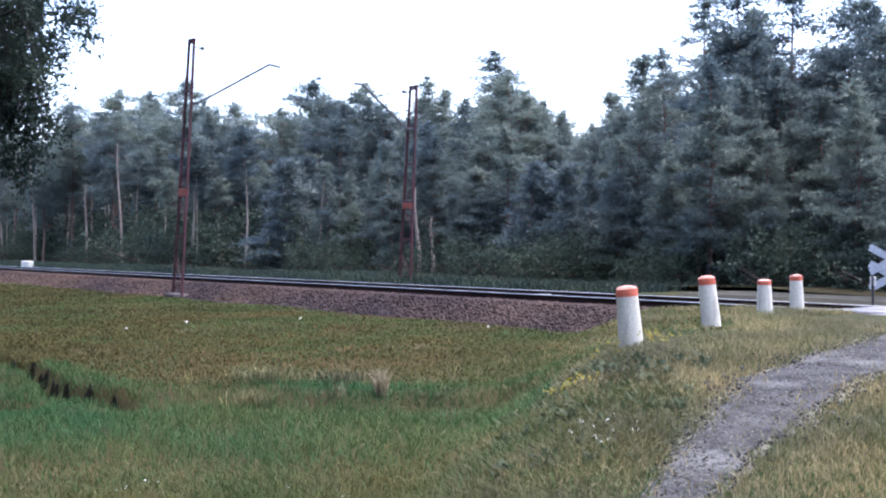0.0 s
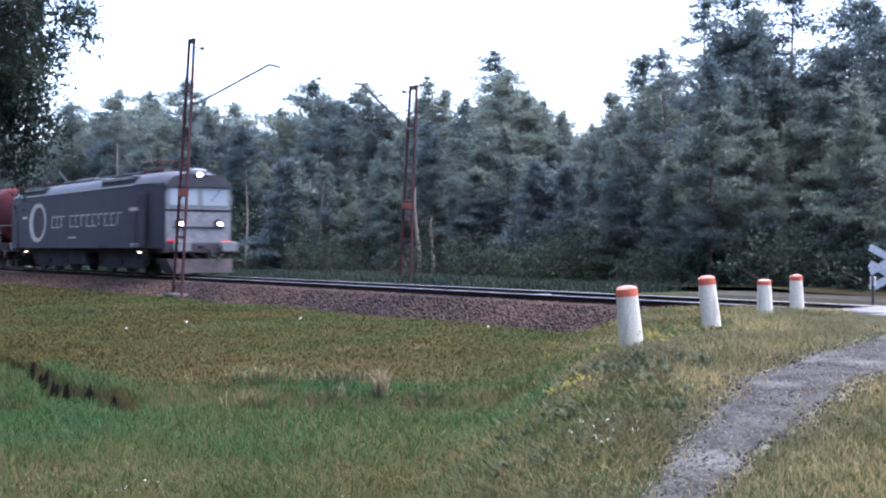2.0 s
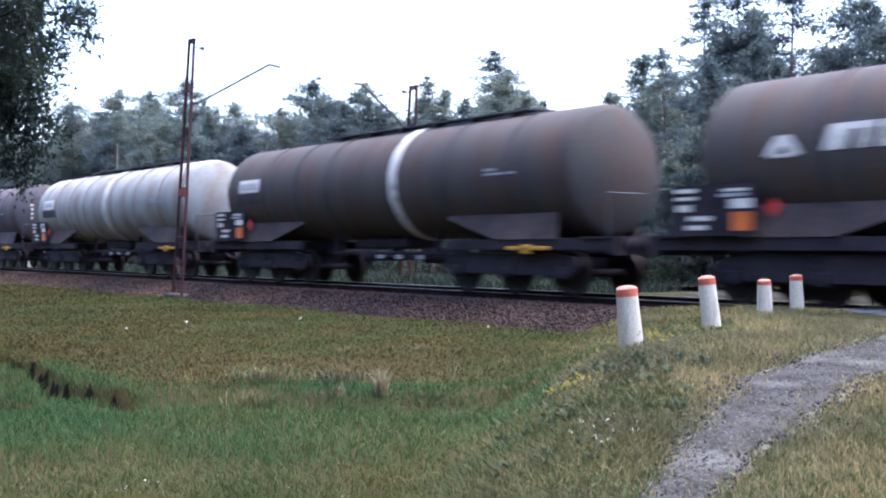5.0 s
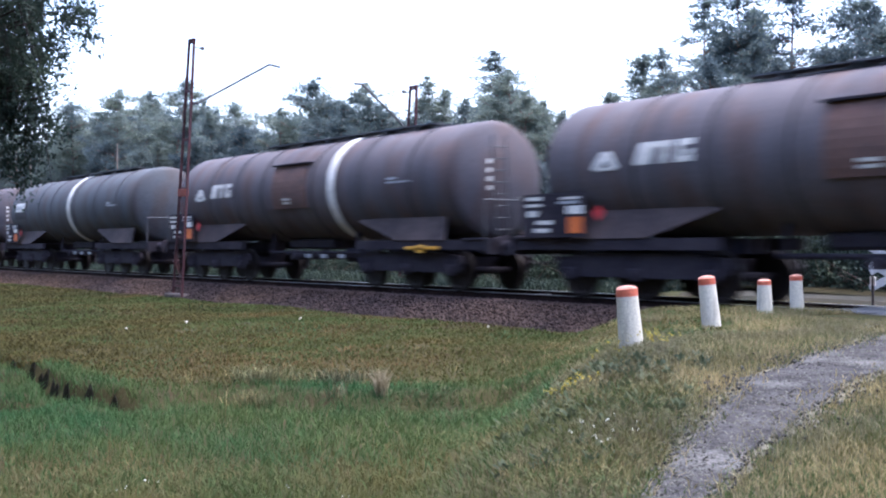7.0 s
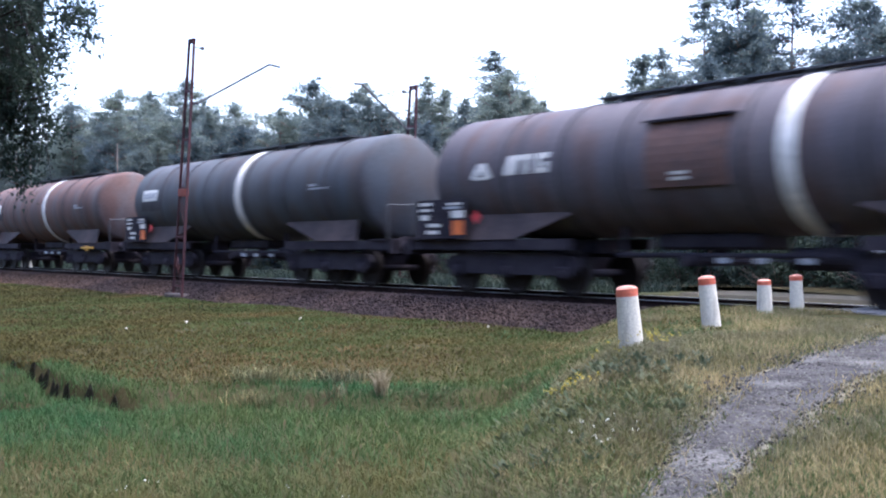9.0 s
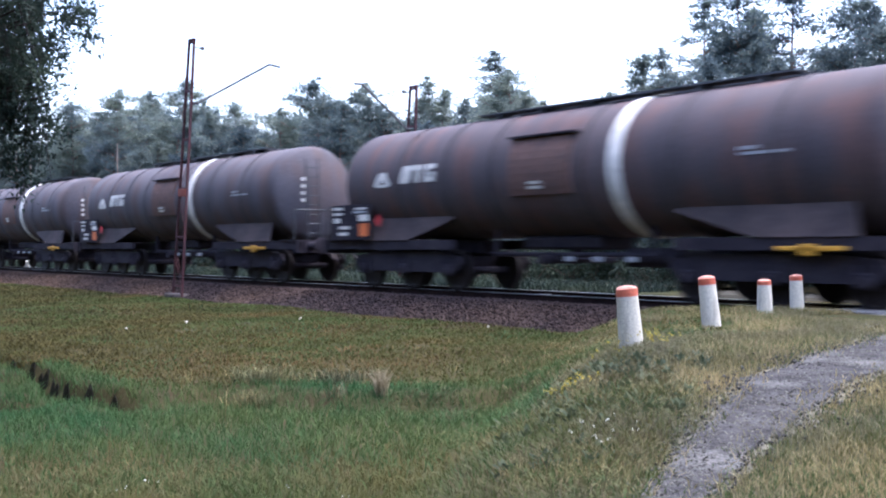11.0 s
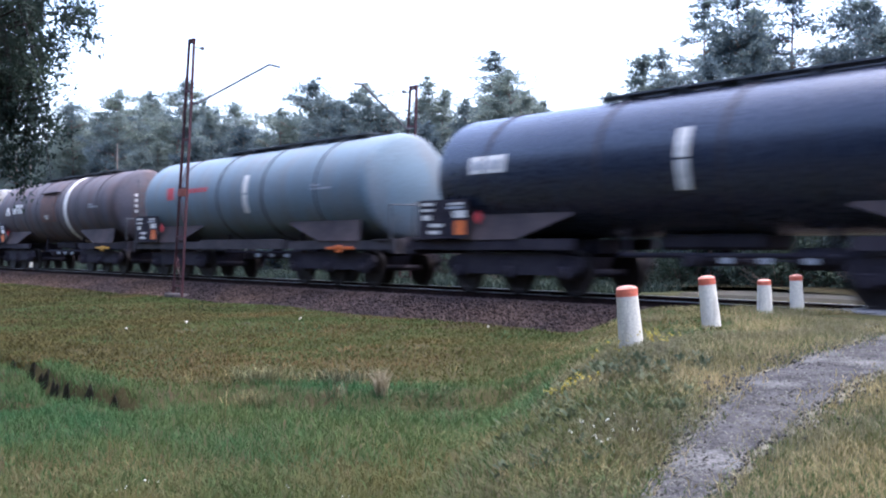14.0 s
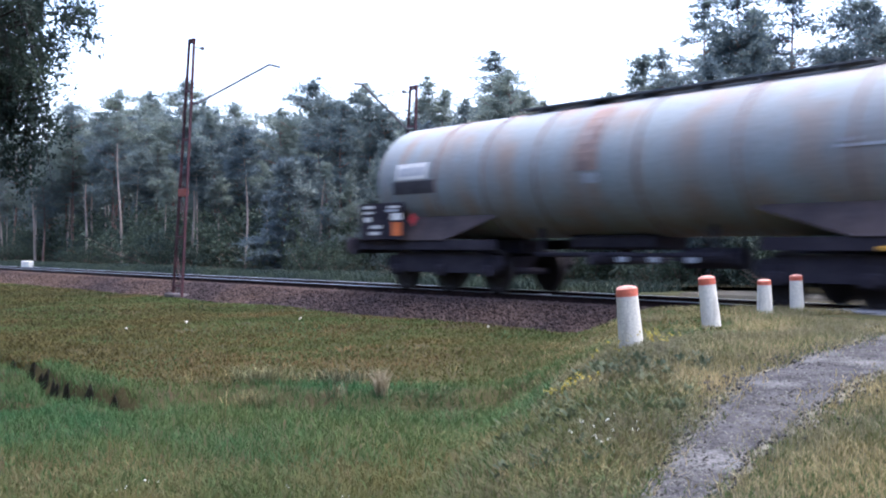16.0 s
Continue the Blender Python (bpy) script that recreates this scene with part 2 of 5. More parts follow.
def level(x, y):
    """Height of the ground at places given as arrays."""
    x, y = np.asarray(x, float), np.asarray(y, float)
    dx, dy = x - EYE.x, y - EYE.y
    deep = dx * AHEAD.x + dy * AHEAD.y
    across = dx * RIGHT.x + dy * RIGHT.y
    # meadow falling from the foot of the ballast to the edge of a hollow
    slope = -0.52 - 0.10 * ease((-3 - y) / 8)
    edge = 12.7 + 0.35 * np.sin(across * 1.7) + 2.6 * ease((-across - 3.2) / 2.4) - 0.6 * ease((across + 0.5) / 2)
    low = -0.80 + 0.10 * ease((7.5 - deep) / 4)
    hollow = ease((edge - deep) / (1.0 - 0.55 * ease((across + 3.4) / 1.2)))
    z = slope * (1 - hollow) + low * hollow
    # sunken dip that runs in from the side
    z = z - 0.48 * rill(across, deep)
    # raised strip with the path and the crossing
    strip = ease((across - (0.25 + (deep - 7) * 0.235)) / 1.9 + 0.55)
    bank = 0.02 - 0.38 * ease((11.0 - deep) / 5.5)
    z = z * (1 - strip) + bank * strip
    z = z + 0.035 * wavy(x, y) * (1 - 0.6 * strip)
    open_bed = 1 - ease((x + 13.2) / 1.3)
    under = ease((y + 3.2) / 0.8) * open_bed + ease((y + 1.9) / 0.3) * (1 - open_bed)
    z = z * (1 - under) + np.where(y < 3.0, -0.62, -0.22) * under
    far = ease((y - 2.6) / 1.2)
    return z * (1 - far) + (-0.12 + 0.05 * wavy(x * 0.4, y * 0.4)) * far


def steps(*stretches):
    out = []
    for a, b, n in stretches:
        out += list(np.linspace(a, b, n, endpoint=False))
    return np.array(out + [stretches[-1][1]])


gx = steps((-1500, -200, 8), (-200, -70, 14), (-70, -22, 130), (-22, 2, 160), (2, 60, 14), (60, 1500, 8))
gy = steps((-1500, -60, 8), (-60, -20, 12), (-20, -2, 150), (-2, 14, 40), (14, 90, 14), (90, 1500, 8))
GX, GY = np.meshgrid(gx, gy, indexing="ij")
pts = np.stack([GX, GY, level(GX, GY)], -1).reshape(-1, 3)
ids = np.arange(len(pts)).reshape(len(gx), len(gy))
quads = np.stack([ids[:-1, :-1], ids[1:, :-1], ids[1:, 1:], ids[:-1, 1:]], -1).reshape(-1, 4)
ground = mesh_from("ground", pts, quads, SOIL)
ground.polygons.foreach_set("use_smooth", np.ones(len(quads), dtype=bool))
tagged(new("ground", ground), "uneven grassy ground falling away from the railway", "ground", kind="structure")

# forest floor beyond the track
fx, fy = steps((-400, -90, 10), (-90, 10, 60), (10, 200, 8)), steps((5.5, 30, 20), (30, 400, 10))
FX, FY = np.meshgrid(fx, fy, indexing="ij")
FZ = level(FX, FY) + 0.03 + 0.12 * (0.5 + 0.5 * np.sin(FX * 0.8) * np.sin(FY * 0.9))
fp = np.stack([FX, FY, FZ], -1).reshape(-1, 3)
fi = np.arange(len(fp)).reshape(len(fx), len(fy))
fq = np.stack([fi[:-1, :-1], fi[1:, :-1], fi[1:, 1:], fi[:-1, 1:]], -1).reshape(-1, 4)
tagged(new("forest_floor", mesh_from("forest_floor", fp, fq, FOREST_SOIL)), "dark forest floor of needles and moss", "forest floor", kind="structure")

# sandy verge behind the track near the crossing, coloured dark for the train's shade
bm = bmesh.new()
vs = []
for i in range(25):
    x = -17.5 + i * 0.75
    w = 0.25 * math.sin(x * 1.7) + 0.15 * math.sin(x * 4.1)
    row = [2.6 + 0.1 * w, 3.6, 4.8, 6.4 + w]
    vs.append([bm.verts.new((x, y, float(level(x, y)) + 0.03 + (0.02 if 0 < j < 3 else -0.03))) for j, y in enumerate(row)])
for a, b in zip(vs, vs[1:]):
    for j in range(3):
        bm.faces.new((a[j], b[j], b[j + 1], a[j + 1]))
tagged(part("verge", bm, SHADED_SAND), "dry sandy verge behind the railway track, shade in its colour", "verge", kind="structure")

# gravel path
PATH = [((spot(*p).x, spot(*p).y), w) for p, w in (((0.95, 4.9), 0.24), ((1.235, 6.0), 0.25), ((1.72, 7.0), 0.29), ((2.3, 8.0), 0.42), ((2.87, 9.0), 0.54), ((3.75, 10.0), 0.6), ((4.6, 11.0), 0.66), ((6.0, 13.0), 0.8), ((7.3, 15.0), 1.0))]


def path_at(t):
    k = min(int(t), len(PATH) - 2)
    f = t - k
    (ax, ay), aw = PATH[k]
    (bx, by), bw = PATH[k + 1]
    return ax + (bx - ax) * f, ay + (by - ay) * f, aw + (bw - aw) * f


def strip_of_path(bm, widen, rise, seed):
    """A ribbon along the path with ragged edges."""
    vs = []
    N = 160
    rnd = random.Random(seed)
    for i in range(N + 1):
        x, y, w = path_at(i / N * (len(PATH) - 1) * 0.9999)
        w *= widen
        row = []
        for j in range(9):
            f = j / 4 - 1
            ww = w * (1.0 + 0.2 * math.sin(i * 0.31 + 2 * f + seed) + 0.16 * math.sin(i * 0.9 + 3 * f) + 0.12 * math.sin(i * 2.3 - f) + rnd.uniform(-0.08, 0.08)) if j in (0, 8) else w * 0.96
            px, py = x + f * ww * RIGHT.x, y + f * ww * RIGHT.y
            lift = rise + rnd.uniform(0, 0.012) if 0 < j < 8 else -0.02
            row.append(bm.verts.new((px, py, float(level(px, py)) + lift)))
        vs.append(row)
    for a, b in zip(vs, vs[1:]):
        for j in range(8):
            bm.faces.new((a[j], a[j + 1], b[j + 1], b[j]))


bm = bmesh.new()
strip_of_path(bm, 0.98, 0.02, 3)
tagged(part("path", bm, GRAVEL), "narrow worn path of grey gravel through grass", "path", kind="structure")
bm = bmesh.new()
strip_of_path(bm, 1.2, 0.006, 8)
tagged(part("path_margin", bm, DUST), "bare sandy margin along the gravel path", "path", kind="structure")


def near_path(x, y):
    """Distance to the path's middle in widths of the path."""
    best = np.full(np.shape(x), 9.0)
    for i in range(0, 71):
        a, b, w = path_at(i / 70 * (len(PATH) - 1) * 0.9999)
        best = np.minimum(best, np.hypot((x - a) * RIGHT.x + (y - b) * RIGHT.y, 0.5 * ((x - a) * AHEAD.x + (y - b) * AHEAD.y)) / w)
    return best


def stones(name, xs, ys, zs, size, material, seed):
    """Rough stones of eight faces, squashed and turned at random."""
    rs = np.random.RandomState(seed)
    n = len(xs)
    base = np.array([(1, 0, 0), (-1, 0, 0), (0, 1, 0), (0, -1, 0), (0, 0, 0.8), (0, 0, -0.8)], float)
    tri = np.array([(0, 2, 4), (2, 1, 4), (1, 3, 4), (3, 0, 4), (2, 0, 5), (1, 2, 5), (3, 1, 5), (0, 3, 5)])
    s = size * rs.uniform(0.5, 1.3, n)
    v = base[None] * s[:, None, None] * rs.uniform(0.65, 1.25, (n, 6, 3))
    v += rs.normal(0, 0.12, (n, 6, 3)) * s[:, None, None]
    a, b = rs.uniform(0, 6.28, n), rs.uniform(-0.6, 0.6, n)
    c, d = np.cos(a)[:, None], np.sin(a)[:, None]
    x, y, z = v[..., 0], v[..., 1], v[..., 2]
    z, x = z * np.cos(b)[:, None] - x * np.sin(b)[:, None], x * np.cos(b)[:, None] + z * np.sin(b)[:, None]
    v = np.stack([x * c - y * d, x * d + y * c, z], -1) + np.stack([xs, ys, zs], -1)[:, None, :]
    f = (tri[None] + 6 * np.arange(n)[:, None, None]).reshape(-1, 3)
    return new(name, mesh_from(name, v.reshape(-1, 3), f, material))


rs = np.random.RandomState(5)
tt, ff = rs.uniform(0, len(PATH) - 1.01, 9000), rs.normal(0, 0.6, 9000)
pw = np.array([path_at(t) for t in tt])
px, py = pw[:, 0] + ff * pw[:, 2] * RIGHT.x, pw[:, 1] + ff * pw[:, 2] * RIGHT.y
tagged(stones("path_stones", px, py, level(px, py) + 0.02, 0.014, PEBBLE, 6), "loose grey pebbles scattered on the path", "pebbles", kind="stuff")

# ---- track ----
def bed(y):
    """Surface of the ballast across the track."""
    a = np.abs(y)
    return np.where(a < 1.55, -0.165, -0.165 - (a - 1.55) * 0.265)


bx, by = steps((-420, -75, 40), (-75, -11.0, 420)), steps((-3.6, 3.6, 44))
BX, BY = np.meshgrid(bx, by, indexing="ij")
BZ = bed(BY) + rs.normal(0, 0.008, BX.shape)
bp = np.stack([BX, BY + 0.06 * np.sin(BX * 1.9) * (np.abs(BY) > 2.5), BZ], -1).reshape(-1, 3)
bi = np.arange(len(bp)).reshape(len(bx), len(by))
bq = np.stack([bi[:-1, :-1], bi[1:, :-1], bi[1:, 1:], bi[:-1, 1:]], -1).reshape(-1, 4)
tagged(new("ballast_bed", mesh_from("ballast_bed", bp, bq, BALLAST)), "reddish-grey crushed stone bed of the railway", "ballast", kind="structure")
n = 42000
sx = -11.3 - 58 * rs.uniform(0, 1, n) ** 1.6
sy = -rs.uniform(0.85, 3.25, n)
tagged(stones("ballast_stones", sx, sy, bed(sy) + 0.014, 0.04, STONE, 7), "loose reddish-grey ballast stones beside the rail", "ballast stones", kind="stuff")

for y in (-0.753, 0.753):
    rail = tagged(new("rail"), "straight running rail with a polished head", "rail", "rails of the track", "structure")
    bm = bmesh.new()
    sec = [(-0.07, -0.172), (0.07, -0.172), (0.07, -0.155), (0.012, -0.135), (0.010, -0.05), (0.034, -0.035), (0.034, -0.012), (-0.034, -0.012), (-0.034, -0.035), (-0.010, -0.05), (-0.012, -0.135), (-0.07, -0.155)]
    loft(bm, [[(x, y + a, b) for a, b in sec] for x in (-420, 60)])
    part("rail_web", bm, RAIL_SIDE, rail, "rust-brown rail web and foot")
    bm = bmesh.new()
    sec = [(-0.036, -0.013), (0.036, -0.013), (0.036, -0.006), (0.028, 0.0), (-0.028, 0.0), (-0.036, -0.006)]
    loft(bm, [[(x, y + a, b) for a, b in sec] for x in (-420, 60)])
    part("rail_head", bm, RAIL_TOP, rail, "bright worn rail head")

bm = bmesh.new()
soft_box(bm, -0.12, 0.12, -1.28, 1.28, -0.30, -0.150, 0.02)
sleeper = finish(bm, "sleeper", SLEEPER)
track = tagged(new("sleepers"), "row of dark sleepers bedded in ballast", "sleepers", kind="structure")
for i in range(150):
    ob = part("sleeper", sleeper, SLEEPER, track)
    ob.location = (-11.4 - 0.62 * i, 0, 0)

# rail fastener cluster and joint plates
bm = bmesh.new()
for i in range(3):
    soft_box(bm, -18.9 + 0.3 * i, -18.72 + 0.3 * i, -0.3, 0.35, -0.16, -0.06 + 0.02 * (i % 2), 0.015)
tagged(part("track_magnet", bm, MAST_GREY), "low grey metal plates lying between the rails", "track device")

# marker slab beyond the far rail
bm = bmesh.new()
soft_box(bm, -66.3, -64.9, 2.9, 3.2, -0.35, 0.22, 0.04)
tagged(part("marker_stone", bm, WHITEWASH), "low whitewashed marker slab beside the track", "marker stone")

# ---- level crossing ----
bm = bmesh.new()
vs = []
for i in range(31):
    y = -5.2 + i * (24 - -5.2) / 30
    left = -8.1 if y < -4.2 else -9.35
    left += 0.12 * math.sin(i * 2.3)
    vs.append([bm.verts.new((x, y, 0.012 - (0.03 if y < -4.6 else 0.0))) for x in (left, left + 1.2, -4, -1.0)])
for a, b in zip(vs, vs[1:]):
    for j in range(3):
        bm.faces.new((a[j], a[j + 1], b[j + 1], b[j]))
ext = bmesh.ops.extrude_face_region(bm, geom=bm.faces[:])
for v in [g for g in ext["geom"] if isinstance(g, bmesh.types.BMVert)]:
    v.co.z -= 0.32
tagged(part("road", bm, ASPHALT), "worn grey asphalt road over the level crossing", "road", kind="structure")
crossing = tagged(new("crossing_slabs"), "pale concrete slabs along the rails at the crossing", "crossing slabs", kind="structure")
bm = bmesh.new()
soft_box(bm, -0.74, 0.74, -0.31, 0.31, -0.25, 0.03, 0.02)
slab = finish(bm, "slab", CONCRETE)
for i in range(5):
    for y in (-1.14, -0.36, 0.36, 1.14):
        ob = part("slab", slab, CONCRETE, crossing)
        ob.location = (-9.55 + 1.5 * i, y, 0)

# ---- grass ----
def blades(name, x, y, tall, wide, lean, material, seed, lift=0.0):
    """Bent blades of two quads and a tip, one mesh."""
    rs = np.random.RandomState(seed)
    n = len(x)
    z = level(x, y) - 0.02 + lift
    a = rs.uniform(0, 2 * np.pi, n)
    h, w = tall * rs.uniform(0.45, 1.35, n), wide * rs.uniform(0.6, 1.4, n)
    b = lean * rs.uniform(0.1, 1.3, n) * h
    ca, sa = np.cos(a), np.sin(a)
    t = rs.uniform(0, 2 * np.pi, n)
    wx, wy = np.cos(t) * w / 2, np.sin(t) * w / 2
    mid = np.stack([x + ca * b * 0.3, y + sa * b * 0.3, z + h * 0.6], -1)
    tip = np.stack([x + ca * b, y + sa * b, z + h * np.sqrt(np.clip(1 - (lean * 0.5) ** 2, 0.3, 1))], -1)
    foot = np.stack([x, y, z], -1)
    side = np.stack([wx, wy, 0 * wx], -1)
    v = np.stack([foot - side, foot + side, mid - side * 0.75, mid + side * 0.75, tip], 1).reshape(-1, 3)
    k = 5 * np.arange(n)[:, None]
    f = np.concatenate([k + np.array([[0, 1, 3]]), k + np.array([[0, 3, 2]]), k + np.array([[2, 3, 4]])], 0)
    return new(name, mesh_from(name, v, f, material))


def scatter(n, deep0, deep1, px0, px1, seed, power=1.0):
    """Places spread over a wedge of ground before the viewer."""
    rs = np.random.RandomState(seed)
    d = np.sqrt(rs.uniform(0, 1, n) ** power * (deep1 ** 2 - deep0 ** 2) + deep0 ** 2)
    a = d * rs.uniform(px0, px1, n)
    x = EYE.x + RIGHT.x * a + AHEAD.x * d
    y = EYE.y + RIGHT.y * a + AHEAD.y * d
    return x, y, a, d


def drift(x, y, seed):
    s = seed * 1.7
    return np.sin(x * 1.1 + s) * np.sin(y * 0.9 - s) + 0.6 * np.sin(x * 2.7 - y * 1.9 + s) + 0.4 * np.sin(5.1 * y + 3.3 * x)


def sow(name, n, deep0, deep1, a0, a1, tall, wide, lean, material, seed, label, keep, power=1.0):
    x, y, a, d = scatter(n, deep0, deep1, a0, a1, seed, power)
    rs = np.random.RandomState(seed + 50)
    ok = (near_path(x, y) > rs.uniform(0.15, 1.12, n)) & ((y < -3.0 + rs.normal(0, 0.18, n)) | ((x > -12.6) & (y < -1.75))) & ~((x > -9.4) & (y > -3.6)) & (rill(a, d) < rs.uniform(0.05, 0.3, n)) & keep(x, y, a, d, rs)
    return tagged(blades(name, x[ok], y[ok], tall, wide, lean, material, seed), label, "grass", kind="stuff")


def in_hollow(x, y, a, d):
    return (d < 12.9 + 2.6 * ease((-a - 3.2) / 2.4)) & (a < 0.3 + (d - 7) * 0.2)


sow("fresh_grass", 60000, 6.5, 16.5, -0.44, 0.2, 0.125, 0.011, 1.0, GREEN, 11, "fresh bright green grass in the hollow", lambda x, y, a, d, rs: in_hollow(x, y, a, d) & (d + rs.normal(0, 0.7, len(x)) + 0.5 * drift(x, y, 15) > 8.6))
sow("foreground_grass", 34000, 5.4, 10.0, -0.44, 0.2, 0.115, 0.010, 1.1, MOSS, 26, "dull green grass in the foreground of the hollow", lambda x, y, a, d, rs: d + rs.normal(0, 0.7, len(x)) + 0.5 * drift(x, y, 15) < 8.9)
sow("meadow_grass", 210000, 11.5, 33, -0.44, 0.25, 0.085, 0.022, 1.5, OLIVE, 12, "olive meadow grass on the slope below the railway", lambda x, y, a, d, rs: ~in_hollow(x, y, a, d) & (drift(x, y, 1) + rs.normal(0, 0.6, len(x)) < 1.3), 0.9)
sow("far_meadow_grass", 60000, 31, 52, -0.44, -0.1, 0.09, 0.03, 1.5, OLIVE, 27, "olive meadow grass far along the railway", lambda x, y, a, d, rs: ~in_hollow(x, y, a, d) & (drift(x, y, 1) + rs.normal(0, 0.6, len(x)) < 1.3), 0.9)
sow("dry_grass", 30000, 9.0, 36, -0.44, 0.3, 0.09, 0.012, 1.5, STRAW, 13, "dry straw-coloured grass in patches on the slope", lambda x, y, a, d, rs: ~in_hollow(x, y, a, d) & (drift(x * 0.55, y * 0.55, 2) + rs.normal(0, 0.25, len(x)) > 0.75), 1.0)
sow("verge_grass", 60000, 5.0, 18.5, 0.02, 0.46, 0.085, 0.008, 0.9, MOSS, 14, "short green grass beside the path", lambda x, y, a, d, rs: ~in_hollow(x, y, a, d) & (drift(x, y, 3) + rs.normal(0, 0.7, len(x)) < 0.7), 1.2)
sow("verge_straw", 70000, 5.0, 18.5, 0.05, 0.46, 0.10, 0.007, 1.0, PALE_STRAW, 15, "dry yellow grass along both sides of the path", lambda x, y, a, d, rs: ~in_hollow(x, y, a, d) & (drift(x, y, 4) + rs.normal(0, 0.6, len(x)) + 1.6 * (near_path(x, y) < 2.4) + 1.6 * (a > d * 0.26) > 0.7), 1.2)
sow("slope_green", 60000, 12.0, 34, -0.44, 0.3, 0.095, 0.018, 1.4, GREEN, 18, "greener grass in drifts on the slope", lambda x, y, a, d, rs: ~in_hollow(x, y, a, d) & (drift(x * 0.6, y * 0.6, 8) + rs.normal(0, 0.4, len(x)) > 0.5), 1.0)
sow("russet_grass", 60000, 13.0, 34, -0.44, 0.2, 0.09, 0.02, 1.5, RUSSET, 28, "russet withered grass in drifts on the slope", lambda x, y, a, d, rs: ~in_hollow(x, y, a, d) & (drift(x * 0.42, y * 0.42, 21) + rs.normal(0, 0.3, len(x)) > 0.45), 1.0)
# dark blades, thickest to the left, standing for the shade that falls there
sow("shade_grass", 70000, 12.5, 44, -0.44, -0.08, 0.095, 0.02, 1.4, SHADE_GRASS, 29, "dark grass standing for shade on the left of the slope", lambda x, y, a, d, rs: ~in_hollow(x, y, a, d) & (-a / d - 0.27 + 0.10 * drift(x * 0.5, y * 0.5, 22) + rs.normal(0, 0.08, len(x)) > 0.0), 1.0)
sow("foreground_straw", 13000, 5.4, 9.5, -0.44, 0.2, 0.13, 0.008, 1.1, STRAW, 19, "pale dead stalks among the foreground grass", lambda x, y, a, d, rs: drift(x, y, 7) + rs.normal(0, 0.5, len(x)) + (8.5 - d) * 0.5 > 0.3, 1.0)
sow("foreground_weeds", 14000, 5.5, 9.0, -0.44, 0.2, 0.10, 0.010, 1.3, WEED, 20, "grey-green weeds among the foreground grass", lambda x, y, a, d, rs: drift(x, y, 10) + rs.normal(0, 0.5, len(x)) + (8.0 - d) * 0.5 > 0.2, 1.0)
sow("tall_stalks", 2200, 5.5, 15, -0.44, 0.25, 0.24, 0.005, 0.7, STRAW, 16, "thin pale flowering grass stalks", lambda x, y, a, d, rs: (drift(x, y, 5) > 0.1) & (a < d * 0.2), 1.0)
sow("green_weeds", 34000, 6.0, 13.5, -0.05, 0.23, 0.075, 0.014, 1.4, WEED, 17, "low grey-green weeds beside the path", lambda x, y, a, d, rs: (drift(x, y, 6) > -0.1), 1.0)
# tufts hanging over the edge of the hollow
x, y, a, d = scatter(5200, 12.25, 13.3, -0.24, 0.05, 21)
ok = drift(x, y, 9) > 0.0
x, y = x[ok], y[ok]
tagged(blades("edge_tufts", x, y, 0.23, 0.014, 1.2, WEED, 22), "long grass tufts hanging over the edge of the hollow", "grass", kind="stuff")
tagged(blades("dry_edge_tufts", x[::3], y[::3], 0.22, 0.012, 1.3, PALE_STRAW, 25), "tan dead blades along the edge of the hollow", "dry grass", kind="stuff")
x, y, a, d = scatter(200, 12.3, 12.6, -0.060, -0.050, 23)
tagged(blades("dry_tuft", x, y, 0.25, 0.022, 0.45, TAN, 24), "tan dead grass tuft at the hollow's edge", "dry tuft", kind="stuff")


def herbs(name, n, deep0, deep1, a0, a1, size, material, seed, label, keep):
    """Low clumps of broad leaves that stand up and out round a middle."""
    x, y, a, d = scatter(n, deep0, deep1, a0, a1, seed)
    rs = np.random.RandomState(seed + 9)
    ok = (near_path(x, y) > 1.05) & keep(x, y, a, d)
    x, y = x[ok], y[ok]
    m = 16
    k = len(x)
    big = size * rs.uniform(0.5, 1.5, (k, 1))
    t, up = rs.uniform(0, 2 * np.pi, (k, m)), rs.uniform(0.15, 1.2, (k, m))
    out = np.stack([np.cos(t) * np.cos(up), np.sin(t) * np.cos(up), np.sin(up)], -1)
    side = np.stack([-np.sin(t), np.cos(t), 0 * t], -1)
    ln = (big * rs.uniform(0.6, 1.3, (k, m)))[..., None]
    foot = np.stack([x, y, level(x, y)], -1)[:, None, :] + out * ln * 0.35
    v = np.stack([foot, foot + out * ln * 0.5 + side * ln * 0.2, foot + out * ln - np.array((0, 0, 0.15)) * ln, foot + out * ln * 0.5 - side * ln * 0.2], 2).reshape(-1, 3)
    return tagged(new(name, mesh_from(name, v, np.arange(len(v)).reshape(-1, 4), material)), label, "weeds", kind="stuff")


herbs("broad_weeds", 800, 6.6, 10.2, 0.05, 0.24, 0.06, HERB, 61, "dark broad-leaved weeds growing beside the path", lambda x, y, a, d: drift(x * 1.3, y * 1.3, 12) + np.sin(x * 97) * 0.9 > 0.5)
herbs("pale_weeds", 300, 5.6, 10.5, -0.1, 0.3, 0.045, WEED, 63, "pale low weeds among the grass", lambda x, y, a, d: drift(x, y, 14) > 0.3)


